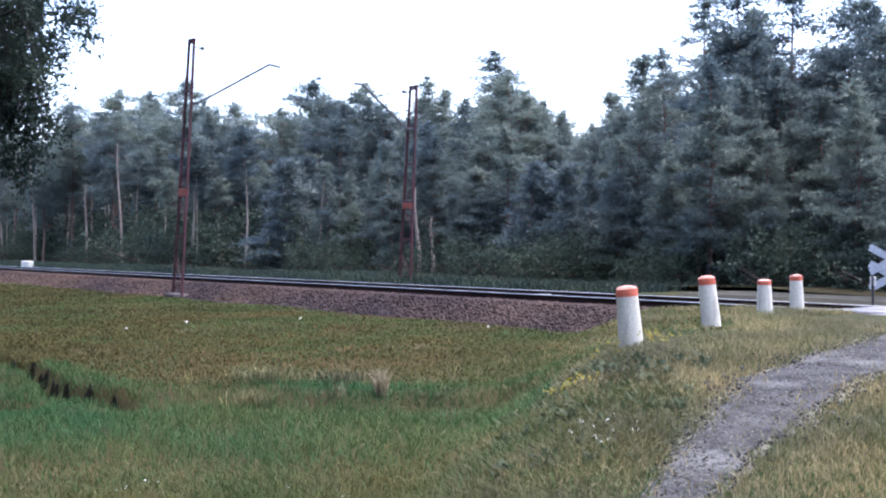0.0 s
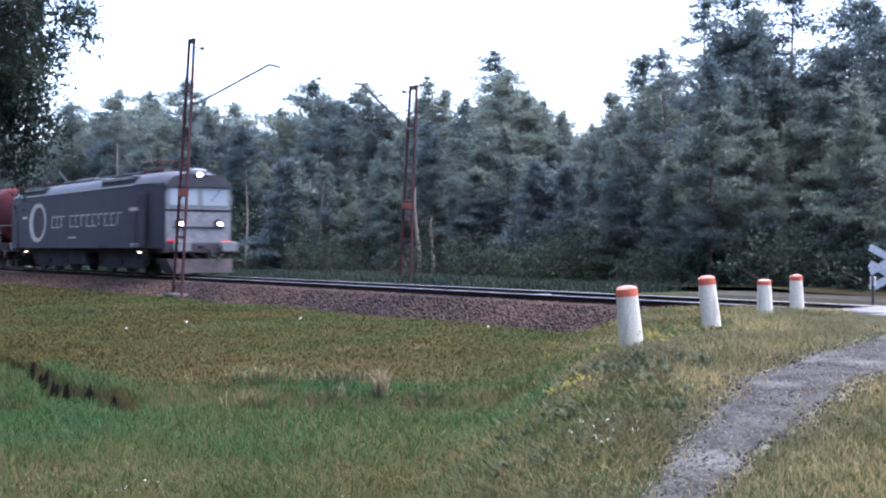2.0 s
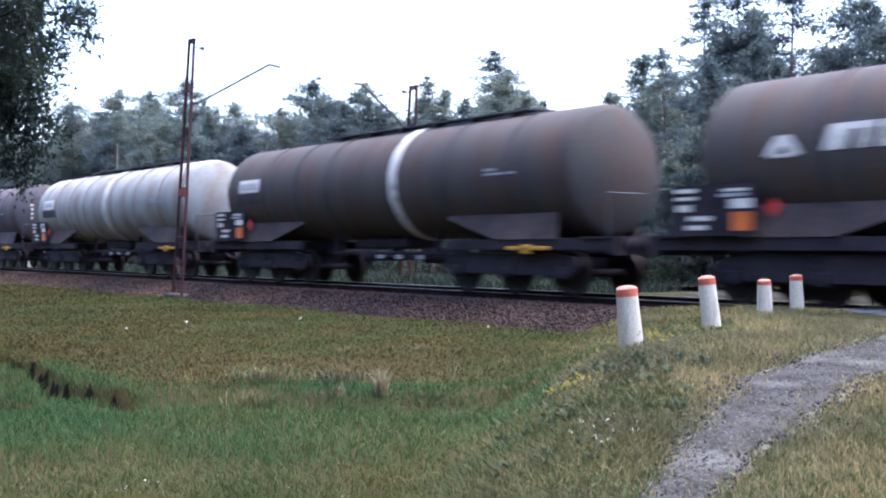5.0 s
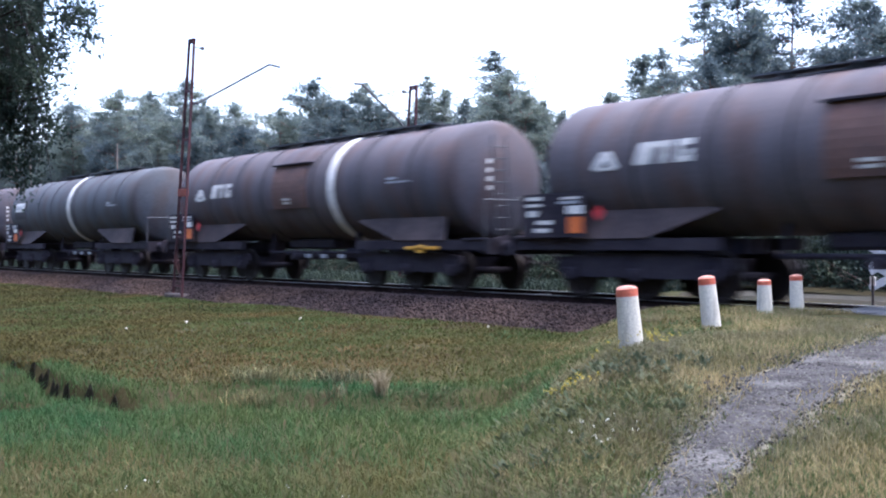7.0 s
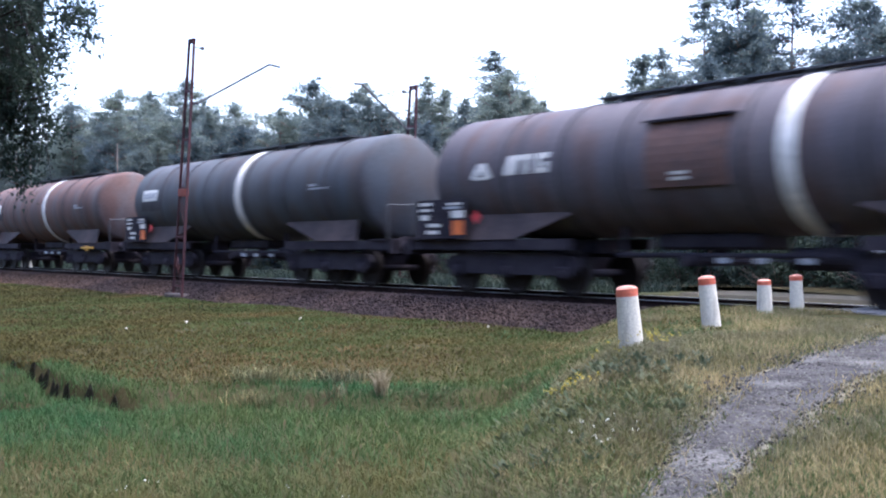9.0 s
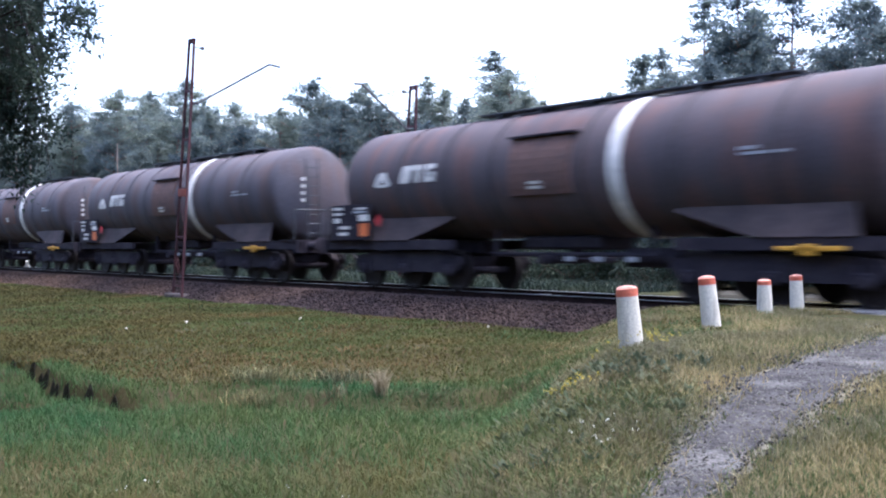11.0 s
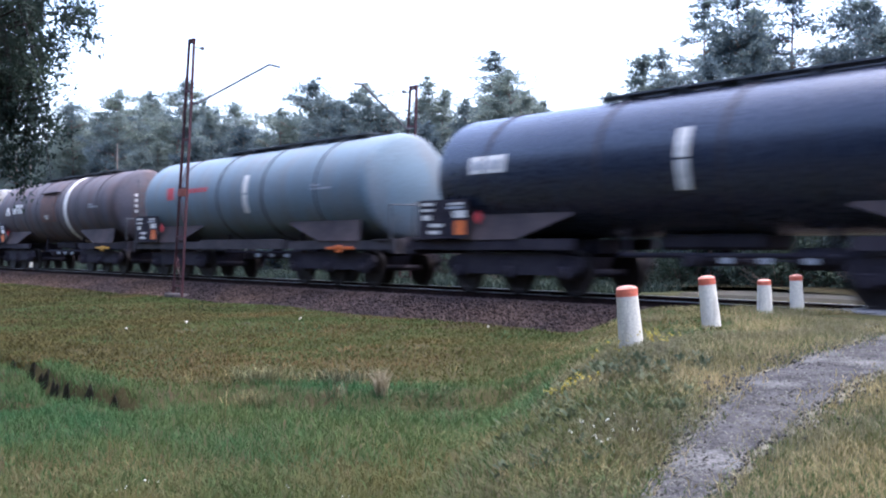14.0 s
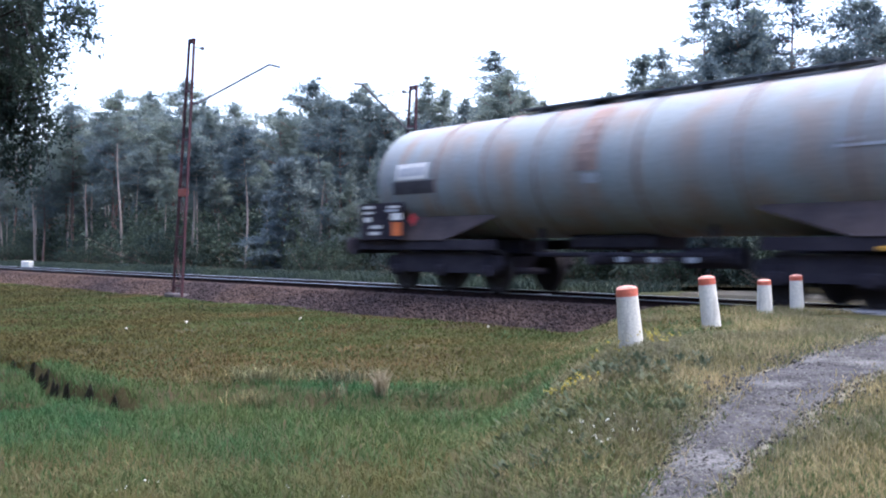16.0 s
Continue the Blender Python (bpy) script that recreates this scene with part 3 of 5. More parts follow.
def flowers(name, spots, n, spread, tall, size, material, label, seed):
    """Small heads of petals on stalks."""
    rs = np.random.RandomState(seed)
    v, f = [], []
    for cx, cy in spots:
        for _ in range(n):
            x, y = cx + rs.normal(0, spread), cy + rs.normal(0, spread)
            z = float(level(x, y)) + tall * rs.uniform(0.5, 1.2)
            for _ in range(6):
                k = len(v)
                o = np.array((x, y, z)) + rs.normal(0, size * 0.6, 3)
                for _ in range(3):
                    v.append(o + rs.normal(0, size * 0.6, 3))
                f.append((k, k + 1, k + 2))
    return tagged(new(name, mesh_from(name, np.array(v), np.array(f), material)), label, "flowers", kind="stuff")


def by_view(across, deep):
    p = spot(across, deep)
    return p.x, p.y


flowers("yellow_flowers", [by_view(1.62, 10.5), by_view(2.0, 10.75), by_view(0.95, 9.1), by_view(1.05, 9.3), by_view(2.1, 10.9)], 9, 0.11, 0.15, 0.015, YELLOW, "small yellow wildflowers in the grass", 31)
flowers("white_flowers", [by_view(0.85, 7.3), by_view(0.95, 7.0), by_view(1.25, 7.2), by_view(-1.0, 7.6), by_view(-2.2, 8.0)], 5, 0.14, 0.14, 0.008, PALE_PETAL, "tiny white wildflowers among weeds", 32)

# bare soil in the furrows, near-black so that it holds their shade
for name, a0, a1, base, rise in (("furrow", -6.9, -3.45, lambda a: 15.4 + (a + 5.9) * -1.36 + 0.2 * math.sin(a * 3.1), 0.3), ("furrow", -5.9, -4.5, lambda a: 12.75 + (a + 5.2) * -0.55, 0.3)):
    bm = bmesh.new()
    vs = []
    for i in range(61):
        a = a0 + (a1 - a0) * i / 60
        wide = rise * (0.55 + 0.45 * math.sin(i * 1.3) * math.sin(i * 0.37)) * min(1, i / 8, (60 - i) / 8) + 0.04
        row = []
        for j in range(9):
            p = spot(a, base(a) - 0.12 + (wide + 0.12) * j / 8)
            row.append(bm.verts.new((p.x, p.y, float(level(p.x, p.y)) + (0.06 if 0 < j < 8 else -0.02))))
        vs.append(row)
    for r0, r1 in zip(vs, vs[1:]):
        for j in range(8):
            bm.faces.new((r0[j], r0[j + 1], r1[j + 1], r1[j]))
    tagged(part(name, bm, FURROW_SOIL), "washed-out furrow of bare soil, shade in its colour", "furrow", kind="structure")

# small litter scraps
for i, (a, d) in enumerate(((-6.1, 21.5), (-5.2, 22.6), (-3.0, 23.5), (0.85, 21.0))):
    p = spot(a, d)
    bm = bmesh.new()
    soft_box(bm, -0.03, 0.03, -0.02, 0.02, -0.03, 0.018, 0.008)
    ob = tagged(part("litter", bm, WHITE), "pale scrap of litter lying in the grass", "litter", "litter in the grass")
    ob.matrix_basis = pose(p.x, p.y, float(level(p.x, p.y)) + 0.03, 10 * i, 15, 40 * i)

# ---- trees ----
def tufts(centres, sizes, per, spike, rs, flat=0.6, slim=0.32):
    """Bunches of narrow triangles round each centre: one bunch of needles or leaves."""
    n = len(centres)
    o = centres[:, None, :] + rs.normal(0, 0.42, (n, per, 3)) * sizes[:, None, None] * np.array((1, 1, flat))
    way = o - centres[:, None, :] + rs.normal(0, 0.35, (n, per, 3)) * sizes[:, None, None] + np.array((0, 0, 0.12)) * sizes[:, None, None]
    way /= np.linalg.norm(way, axis=-1, keepdims=True) + 1e-9
    side = np.cross(way, rs.normal(0, 1, (n, per, 3)))
    side /= np.linalg.norm(side, axis=-1, keepdims=True) + 1e-9
    ln = spike * rs.uniform(0.6, 1.4, (n, per, 1))
    v = np.stack([o - side * ln * slim, o + side * ln * slim, o + way * ln], 2).reshape(-1, 3)
    return v, np.arange(len(v)).reshape(-1, 3)


def limb(verts, faces, a, b, r0, r1, seg=5):
    a, b = np.array(a, float), np.array(b, float)
    w = b - a
    w /= np.linalg.norm(w) + 1e-9
    u = np.cross(w, (0.3, 0.5, 0.81))
    u /= np.linalg.norm(u)
    t = np.cross(w, u)
    k = sum(len(x) for x in verts)
    ang = np.arange(seg) * 2 * np.pi / seg
    ring = np.cos(ang)[:, None] * u + np.sin(ang)[:, None] * t
    verts.append(np.concatenate([a + ring * r0, b + ring * r1]))
    i = np.arange(seg)
    j = (i + 1) % seg
    faces.append(np.stack([k + i, k + j, k + seg + j, k + seg + i], -1))


def pine_meshes(seed, tall, clear, spread, whorls, density, spike, bark, needles, umbrella=0.0, sway=0.15):
    """Meshes of a pine's trunk with its limbs, and of its crown."""
    rs = np.random.RandomState(seed)
    tv, tf = [], []
    bend = rs.normal(0, sway, 2)

    def stem(z):
        f = z / tall
        return np.array((bend[0] * f * f + 0.12 * math.sin(f * 5 + seed), bend[1] * f * f + 0.1 * math.sin(f * 4 + 2 * seed), z))

    r = 0.008 * tall + 0.025
    zs = np.linspace(-0.3, tall, 9)
    for a, b in zip(zs, zs[1:]):
        limb(tv, tf, stem(a), stem(b), r * (1 - 0.9 * max(a, 0) / tall), r * (1 - 0.9 * b / tall), 8)
    cs, ss = [], []
    for z in np.linspace(clear * tall, tall * 0.985, whorls):
        f = (z - clear * tall) / (tall * (1 - clear))
        shape = (1 - f) ** 0.75 * (0.55 + 0.45 * min(1, f * 5)) if umbrella == 0 else math.sin(math.pi * min(1, 0.22 + 0.78 * f)) ** 0.7
        reach = spread * max(0.12, shape) + 0.1
        for _ in range(rs.randint(3, 6)):
            if rs.rand() < 0.12:
                continue
            a = rs.uniform(0, 2 * np.pi)
            ln = reach * rs.uniform(0.55, 1.2)
            rise = ln * (rs.uniform(-0.25, 0.25) + 0.5 * f + 0.15 * umbrella)
            p0 = stem(z)
            p1 = p0 + np.array((math.cos(a) * ln, math.sin(a) * ln, rise))
            limb(tv, tf, p0, p0 + (p1 - p0) * 0.9, 0.012 + 0.014 * ln, 0.006, 4)
            m = max(2, int(ln * density))
            for k in range(m):
                q = p0 + (p1 - p0) * (0.3 + 0.75 * (k + rs.rand()) / m) + rs.normal(0, 0.13 * ln, 3) * np.array((1, 1, 0.45))
                cs.append(q)
                ss.append(rs.uniform(0.22, 0.42) * (0.7 + 0.25 * spread))
    for k in range(7):
        cs.append(stem(tall * (0.95 + 0.014 * k)) + rs.normal(0, 0.05, 3))
        ss.append(0.17 - 0.018 * k)
    v, f = tufts(np.array(cs), np.array(ss), 30, spike * 1.2, rs, 0.42, 0.16)
    return mesh_from("trunk", np.concatenate(tv), np.concatenate(tf), bark), mesh_from("crown", v, f, needles)


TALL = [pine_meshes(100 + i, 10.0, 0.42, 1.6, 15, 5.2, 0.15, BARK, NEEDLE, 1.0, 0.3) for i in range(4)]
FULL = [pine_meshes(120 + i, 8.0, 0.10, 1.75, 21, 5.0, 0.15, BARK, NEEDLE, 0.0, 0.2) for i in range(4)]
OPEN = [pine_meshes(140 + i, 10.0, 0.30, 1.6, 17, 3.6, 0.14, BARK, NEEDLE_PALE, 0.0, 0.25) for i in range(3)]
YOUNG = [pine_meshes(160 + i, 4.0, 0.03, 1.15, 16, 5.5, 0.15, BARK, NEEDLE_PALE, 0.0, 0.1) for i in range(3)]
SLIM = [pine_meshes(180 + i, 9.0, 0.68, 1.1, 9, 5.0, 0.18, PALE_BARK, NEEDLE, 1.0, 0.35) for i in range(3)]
KINDS = {"tall": (TALL, 10.0, "tall Scots pine with reddish bark and dark needles"), "full": (FULL, 8.0, "dense dark green pine branched almost to the ground"),
         "open": (OPEN, 10.0, "airy pine with thin blue-green upper branches"), "young": (YOUNG, 4.0, "young blue-green pine at the forest edge"),
         "slim": (SLIM, 9.0, "slender pale-trunked pine with a small high crown")}
woods = random.Random(8)


def pine(kind, across, deep, top, wide=1.0):
    p = spot(across, deep)
    z = float(level(p.x, p.y))
    meshes, h, words = KINDS[kind]
    trunk, crown = meshes[woods.randrange(len(meshes))]
    root = tagged(new("pine_tree"), words, "pine tree", "pines of the forest")
    part("trunk", trunk, BARK, root)
    part("crown", crown, NEEDLE, root)
    s = (top - z) / h
    root.matrix_basis = pose(p.x, p.y, z, woods.uniform(-2, 2), woods.uniform(-2, 2), woods.uniform(0, 360)) @ Matrix.Diagonal((s * wide, s * wide, s, 1))


# outline of the forest against the sky: direction, rise of the tops and distance
EDGE = [(-0.42, 0.13, 92), (-0.385, 0.10, 88), (-0.33, 0.126, 80), (-0.295, 0.137, 76), (-0.24, 0.145, 74), (-0.215, 0.125, 72), (-0.18, 0.127, 68), (-0.16, 0.104, 66), (-0.149, 0.121, 63), (-0.126, 0.143, 62), (-0.093, 0.131, 60), (-0.072, 0.142, 60), (-0.043, 0.121, 57), (-0.012, 0.146, 56), (0.023, 0.128, 53), (0.06, 0.170, 54), (0.089, 0.127, 50), (0.11, 0.118, 49), (0.14, 0.106, 46), (0.158, 0.135, 43), (0.176, 0.166, 42), (0.20, 0.172, 40), (0.236, 0.222, 37), (0.255, 0.19, 35), (0.277, 0.245, 35), (0.325, 0.235, 34), (0.352, 0.218, 34), (0.375, 0.205, 33), (0.395, 0.198, 31), (0.42, 0.2, 30)]
ex, er = [e[0] for e in EDGE], [e[1] for e in EDGE]
for i, (u, r, d) in enumerate(EDGE):
    kind = "open" if r > 0.14 and u > -0.02 and i % 2 else ("tall" if u < 0.02 or i % 3 == 0 else "full")
    if u > 0.23:
        kind = ("full", "open", "tall")[i % 3]
    if abs(u - 0.06) < 0.01:
        kind = "open"
    pine(kind, u * d, d, 1 + r * d, 1.75 if abs(u - 0.06) < 0.01 else (1.2 if kind != "full" else 1.05))


def edge_deep(u, y):
    """How far ahead a line of sight meets the line at that distance from the track."""
    return (y - EYE.y) / (AHEAD.y + RIGHT.y * u)


# layers of trees below that outline
for row, (y0, y1, n, lo, hi) in enumerate(((8, 11, 46, 0.45, 0.9), (11, 16, 50, 0.6, 0.97), (16, 24, 50, 0.7, 1.0))):
    for i in range(n):
        u = -0.44 + 0.90 * (i + woods.random()) / n
        d = edge_deep(u, woods.uniform(y0, y1))
        r = np.interp(u, ex, er) * woods.uniform(lo, hi) * (0.87 if u > 0.2 else 0.98)
        left = u < -0.15
        kind = woods.choice(("tall", "tall", "slim", "full") if left else ("full", "full", "full", "tall")) if row else woods.choice(("slim", "tall", "slim", "slim") if left else ("full", "young", "full", "full"))
        if kind == "young":
            r = min(r, 0.075)
        pine(kind, u * d, d, 1 + r * d, woods.uniform(0.95, 1.3) if kind in ("full", "young") else 1.05)

# leaning pale trunks that stand out at the forest's edge
for px, top, lean in ((-0.366, 0.085, 2), (-0.32, 0.06, 0), (-0.288, 0.095, 2), (-0.113, 0.07, -5), (-0.022, 0.055, 2), (0.228, 0.03, 1), (-0.395, 0.05, 3), (-0.01, 0.03, 0)):
    d = edge_deep(px, 8.0)
    p = spot(px * d, d)
    z = float(level(p.x, p.y))
    h = 1 + top * d - z
    root = tagged(new("thin_tree"), "thin pale bare trunk at the forest edge", "tree", "bare trunks at the forest edge")
    tv, tf = [], []
    for k in range(6):
        limb(tv, tf, (0.05 * math.sin(k), 0.04 * math.cos(2 * k), h * k / 6 - 0.1), (0.05 * math.sin(k + 1), 0.04 * math.cos(2 * k + 2), h * (k + 1) / 6 - 0.1), 0.10 - 0.012 * k, 0.088 - 0.012 * k, 7)
    part("trunk", mesh_from("trunk", np.concatenate(tv), np.concatenate(tf), PALE_BARK), PALE_BARK, root)
    for k in range(5):
        tv, tf = [], []
        a = woods.uniform(0, 6.28)
        limb(tv, tf, (0, 0, h * (0.5 + 0.09 * k)), (0.5 * math.cos(a), 0.5 * math.sin(a), h * (0.5 + 0.09 * k) + 0.3), 0.02, 0.006, 4)
        part("twig", mesh_from("twig", np.concatenate(tv), np.concatenate(tf), BARK), BARK, root)
    root.matrix_basis = pose(p.x, p.y, z, 0, 0, math.degrees(math.atan2(RIGHT.y, RIGHT.x))) @ pose(0, 0, 0, 0, -lean, 0)

# undergrowth
rs = np.random.RandomState(77)
SHRUBS = []
for i in range(3):
    cs = rs.normal(0, 1, (150, 3)) * np.array((0.75, 0.75, 0.45)) + np.array((0, 0, 0.75))
    cs[:, 2] = np.abs(cs[:, 2])
    v, f = tufts(cs, np.full(150, 0.26), 16, 0.11, rs, 0.9)
    tv, tf = [], []
    for c in cs[::8]:
        limb(tv, tf, (0, 0, -0.1), c, 0.018, 0.006, 4)
    SHRUBS.append((mesh_from("stem", np.concatenate(tv), np.concatenate(tf), BARK), mesh_from("foliage", v, f, SHRUB)))
for i in range(84):
    low = i >= 46
    u = -0.43 + 0.34 * (i - 46 + woods.random()) / 38 if low else -0.43 + 0.86 * (i + woods.random()) / 46
    d = edge_deep(u, woods.uniform(9.0, 14.0) if low else woods.uniform(6.8, 9.5))
    p = spot(u * d, d)
    root = tagged(new("shrub"), "leafy green shrub at the forest edge", "shrub", "shrubs at the forest edge")
    a, b = SHRUBS[woods.randrange(3)]
    part("stem", a, BARK, root)
    part("foliage", b, SHRUB, root)
    s = woods.uniform(1.2, 2.1) if low else woods.uniform(0.6, 1.25) * (0.95 if u < -0.2 else 0.8)
    root.matrix_basis = pose(p.x, p.y, float(level(p.x, p.y)), 0, 0, woods.uniform(0, 360)) @ Matrix.Diagonal((s, s, s, 1))

# depth of the wood behind
n = 9500
u = rs.uniform(-0.47, 0.50, n)
y = rs.uniform(26, 40, n)
d = (y - EYE.y) / (AHEAD.y + RIGHT.y * u)
d = np.minimum(d, 125)
h = 1 + np.interp(u, ex, er) * d * np.where(u > 0.17, 0.66, 0.86) * rs.uniform(0, 1, n) ** np.where(u < 0, 1.5, 0.9)
cs = np.stack([EYE.x + RIGHT.x * u * d + AHEAD.x * d, EYE.y + RIGHT.y * u * d + AHEAD.y * d, h - 0.6], -1)
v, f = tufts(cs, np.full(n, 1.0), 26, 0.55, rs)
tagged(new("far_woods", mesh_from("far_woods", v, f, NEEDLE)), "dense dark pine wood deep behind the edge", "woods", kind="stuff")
# the wood that closes the place behind the viewer
n = 6000
cs = np.stack([rs.uniform(-75, 60, n), rs.uniform(-44, -32, n), 13.0 * rs.uniform(0, 1, n) ** 0.85], -1)
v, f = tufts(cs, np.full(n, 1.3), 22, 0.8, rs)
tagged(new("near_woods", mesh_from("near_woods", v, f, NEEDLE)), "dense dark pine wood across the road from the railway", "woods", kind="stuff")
# wood out of view to the left, added to darken the meadow
n = 3500
q = np.stack([rs.uniform(0, 18, n), rs.uniform(-14, 38, n)], -1)
q[:, 0] = -q[:, 0] - 5.5 - 0.5 * np.maximum(q[:, 1], 6.0)
cs = np.stack([EYE.x + RIGHT.x * q[:, 0] + AHEAD.x * q[:, 1], EYE.y + RIGHT.y * q[:, 0] + AHEAD.y * q[:, 1], 12.0 * rs.uniform(0, 1, n) ** 0.85], -1)
cs = cs[cs[:, 1] < -7.0]
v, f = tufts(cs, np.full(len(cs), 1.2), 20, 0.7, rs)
tagged(new("unseen_left_woods", mesh_from("unseen_left_woods", v, f, NEEDLE)), "unseen wood beside the birch, added to shade the meadow", "woods", kind="stuff")
# unseen wood beyond the crossing, added to block low sky from the tank ends
n = 9000
cx, cy = rs.uniform(3, 90, n), rs.uniform(11, 38, n)
ahead = rs.uniform(0, 1, n) < 0.35
cx, cy = np.where(ahead, rs.uniform(42, 80, n), cx), np.where(ahead, rs.uniform(-34, 12, n), cy)
cs = np.stack([cx, cy, 12.5 * rs.uniform(0, 1, n) ** 0.85], -1)
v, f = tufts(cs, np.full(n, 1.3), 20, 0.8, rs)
tagged(new("unseen_side_woods", mesh_from("unseen_side_woods", v, f, NEEDLE)), "unseen wood beyond the crossing, added to dim the tank ends", "woods", kind="stuff")
# grasses along the forest edge
x = rs.uniform(-80, -19, 30000)
y = 3.1 + np.abs(rs.normal(0, 2.2, 30000))
tagged(blades("edge_grass", x, y, 0.26, 0.03, 0.9, LEAF, 41), "rough grass between the railway and forest", "grass", kind="stuff")

# birch whose hanging foliage reaches in overhead
birch = tagged(new("birch_tree"), "old birch with drooping leafy branches", "birch tree")
p = spot(-6.6, 12.2)
bz = float(level(p.x, p.y))
tv, tf = [], []
for k in range(10):
    limb(tv, tf, (0.1 * math.sin(k), 0.03 * k, 1.0 * k - 0.3), (0.1 * math.sin(k + 1), 0.03 * (k + 1), 1.0 * k + 0.7), 0.19 - 0.015 * k, 0.175 - 0.015 * k, 9)
cs = []
bv, bf = [], []
face = math.atan2(RIGHT.y, RIGHT.x)
for i in range(190):
    near = i < 110
    a = face + (rs.normal(0, 0.42) if near else rs.uniform(-3.1, 3.1))
    z0 = rs.uniform(2.9, 5.0) if near else rs.uniform(5.2, 9.0)
    ln = rs.uniform(1.3, 2.75) * (1.0 if z0 > 3.9 else 0.85) if near else rs.uniform(1.5, 3.9) * (1.35 - 0.07 * z0)
    p0 = np.array((0, 0, z0))
    p1 = p0 + np.array((math.cos(a) * ln, math.sin(a) * ln, rs.uniform(0.3, 0.9)))
    limb(bv, bf, p0, p1, 0.03, 0.010, 5)
    for j in range(rs.randint(4, 8)):
        q = p0 + (p1 - p0) * rs.uniform(0.3, 1.02)
        drop = rs.uniform(0.4, 1.25)
        e = q + np.array((rs.normal(0, 0.18), rs.normal(0, 0.18), -drop))
        limb(bv, bf, q, e, 0.006, 0.003, 3)
        for k in range(int(drop * 11) + 3):
            cs.append(q + (e - q) * rs.rand() + rs.normal(0, 0.06, 3))
v, f = tufts(np.array(cs), np.full(len(cs), 0.105), 14, 0.054, rs, 1.0)
part("trunk", mesh_from("trunk", np.concatenate(tv), np.concatenate(tf), PALE_BARK), PALE_BARK, birch)
part("branching", mesh_from("branching", np.concatenate(bv), np.concatenate(bf), TWIG), TWIG, birch, "thin dark drooping twigs")
part("foliage", mesh_from("foliage", v, f, LEAF), LEAF, birch, "small drooping green birch leaves")
birch.location = (p.x, p.y, bz)

# ---- overhead line masts ----
def mast(x, y, z0, top, towards, reach, arm_z0, arm_z1, along, lean):
    """Two channels joined by battens, with a raised bracket arm over the track."""
    root = tagged(new("catenary_mast"), "red-brown steel lattice mast with a bracket arm", "railway mast", "masts of the overhead line")
    for s in (-1, 1):
        bm = bmesh.new()
        w0, w1 = 0.31, 0.17
        prof = [(-0.03, -0.034), (0.03, -0.034), (0.03, -0.024), (-0.018, -0.024), (-0.018, 0.024), (0.03, 0.024), (0.03, 0.034), (-0.03, 0.034)]
        loft(bm, [[(s * w0 - s * a, b, z0 - 0.1) for a, b in prof], [(s * w1 - s * a, b, top) for a, b in prof]])
        part("channel", bm, MAST_RED, root)
    h = top - z0
    for i in range(6):
        z = z0 + 0.25 + i * (h - 0.3) / 5
        w = 0.30 - 0.14 * (z - z0) / h
        bm = bmesh.new()
        box(bm, -w, w, -0.042, -0.034, z - 0.03, z + 0.03)
        box(bm, -w, w, 0.034, 0.042, z - 0.03, z + 0.03)
        part("batten", bm, MAST_RED, root)
    for i in range(4):
        z, zz = z0 + 0.3 + i * (h - 0.3) / 8, z0 + 0.2 + (i + 1) * (h - 0.3) / 8
        w = 0.29 - 0.14 * (z - z0) / h
        bm = bmesh.new()
        for f in (-0.034, 0.034):
            tube(bm, (-w if i % 2 else w, f, z), (w * 0.9 if i % 2 else -w * 0.9, f, zz), 0.010, 5)
        part("lacing", bm, MAST_RED, root)
    bm = bmesh.new()
    soft_box(bm, -0.2, 0.2, -0.045, 0.045, top, top + 0.06, 0.015)
    part("cap", bm, MAST_RED, root)
    bm = bmesh.new()
    soft_box(bm, -0.27, 0.27, -0.055, 0.055, z0 + h * 0.385, z0 + h * 0.415, 0.012)
    part("band", bm, ORANGE_BAND, root, "faded orange band round the mast")
    bm = bmesh.new()
    soft_box(bm, -0.32, 0.32, -0.3, 0.3, z0 - 0.45, z0 + 0.02, 0.04)
    part("footing", bm, SLEEPER, root, "dark concrete footing")
    s = towards
    bm = bmesh.new()
    bent(bm, [(along * 0.1, s * 0.3, arm_z0), (along * 0.85, s * (reach - 0.35), arm_z1), (along, s * reach, arm_z1 - 0.04)], 0.034, 8)
    part("bracket_arm", bm, MAST_GREY, root, "thin grey tubular bracket arm")
    bm = bmesh.new()
    for k in range(4):
        spun(bm, [(0, 0.03), (0.02, 0.055), (0.04, 0.03)], 10, "y", (along * 0.06, s * (0.12 + 0.05 * k), arm_z0 - 0.02))
    part("insulator", bm, MAST_GREY, root)
    bm = bmesh.new()
    tube(bm, (0, s * 0.09, top - 0.18), (0, s * 0.36, top - 0.18), 0.02, 6)
    spun(bm, [(0.28, 0.03), (0.33, 0.06), (0.38, 0.06), (0.42, 0.03)], 10, "y", (0, 0, top - 0.18)) if s > 0 else tube(bm, (0, -0.3, top - 0.18), (0, -0.42, top - 0.18), 0.055, 8)
    part("side_insulator", bm, MAST_GREY, root)
    root.matrix_basis = pose(x, y, 0) @ Matrix.Rotation(radians(lean), 4, Vector((0, 0, 1)).cross(RIGHT))
    return root


mast(-31.35, -2.85, -0.40, 7.19, 1, 2.75, 5.36, 6.78, 0.5, 3.25)
mast(-29.15, 3.9, -0.2, 6.12, -1, 2.85, 4.78, 5.84, 1.0, 2.5)

# ---- crossing posts ----
POST_CAP = rough_mat("worn_pink_cap", (0.34, 0.14, 0.095), (0.5, 0.27, 0.21), 9.0, 30.0, 0.85, depth=0.004)


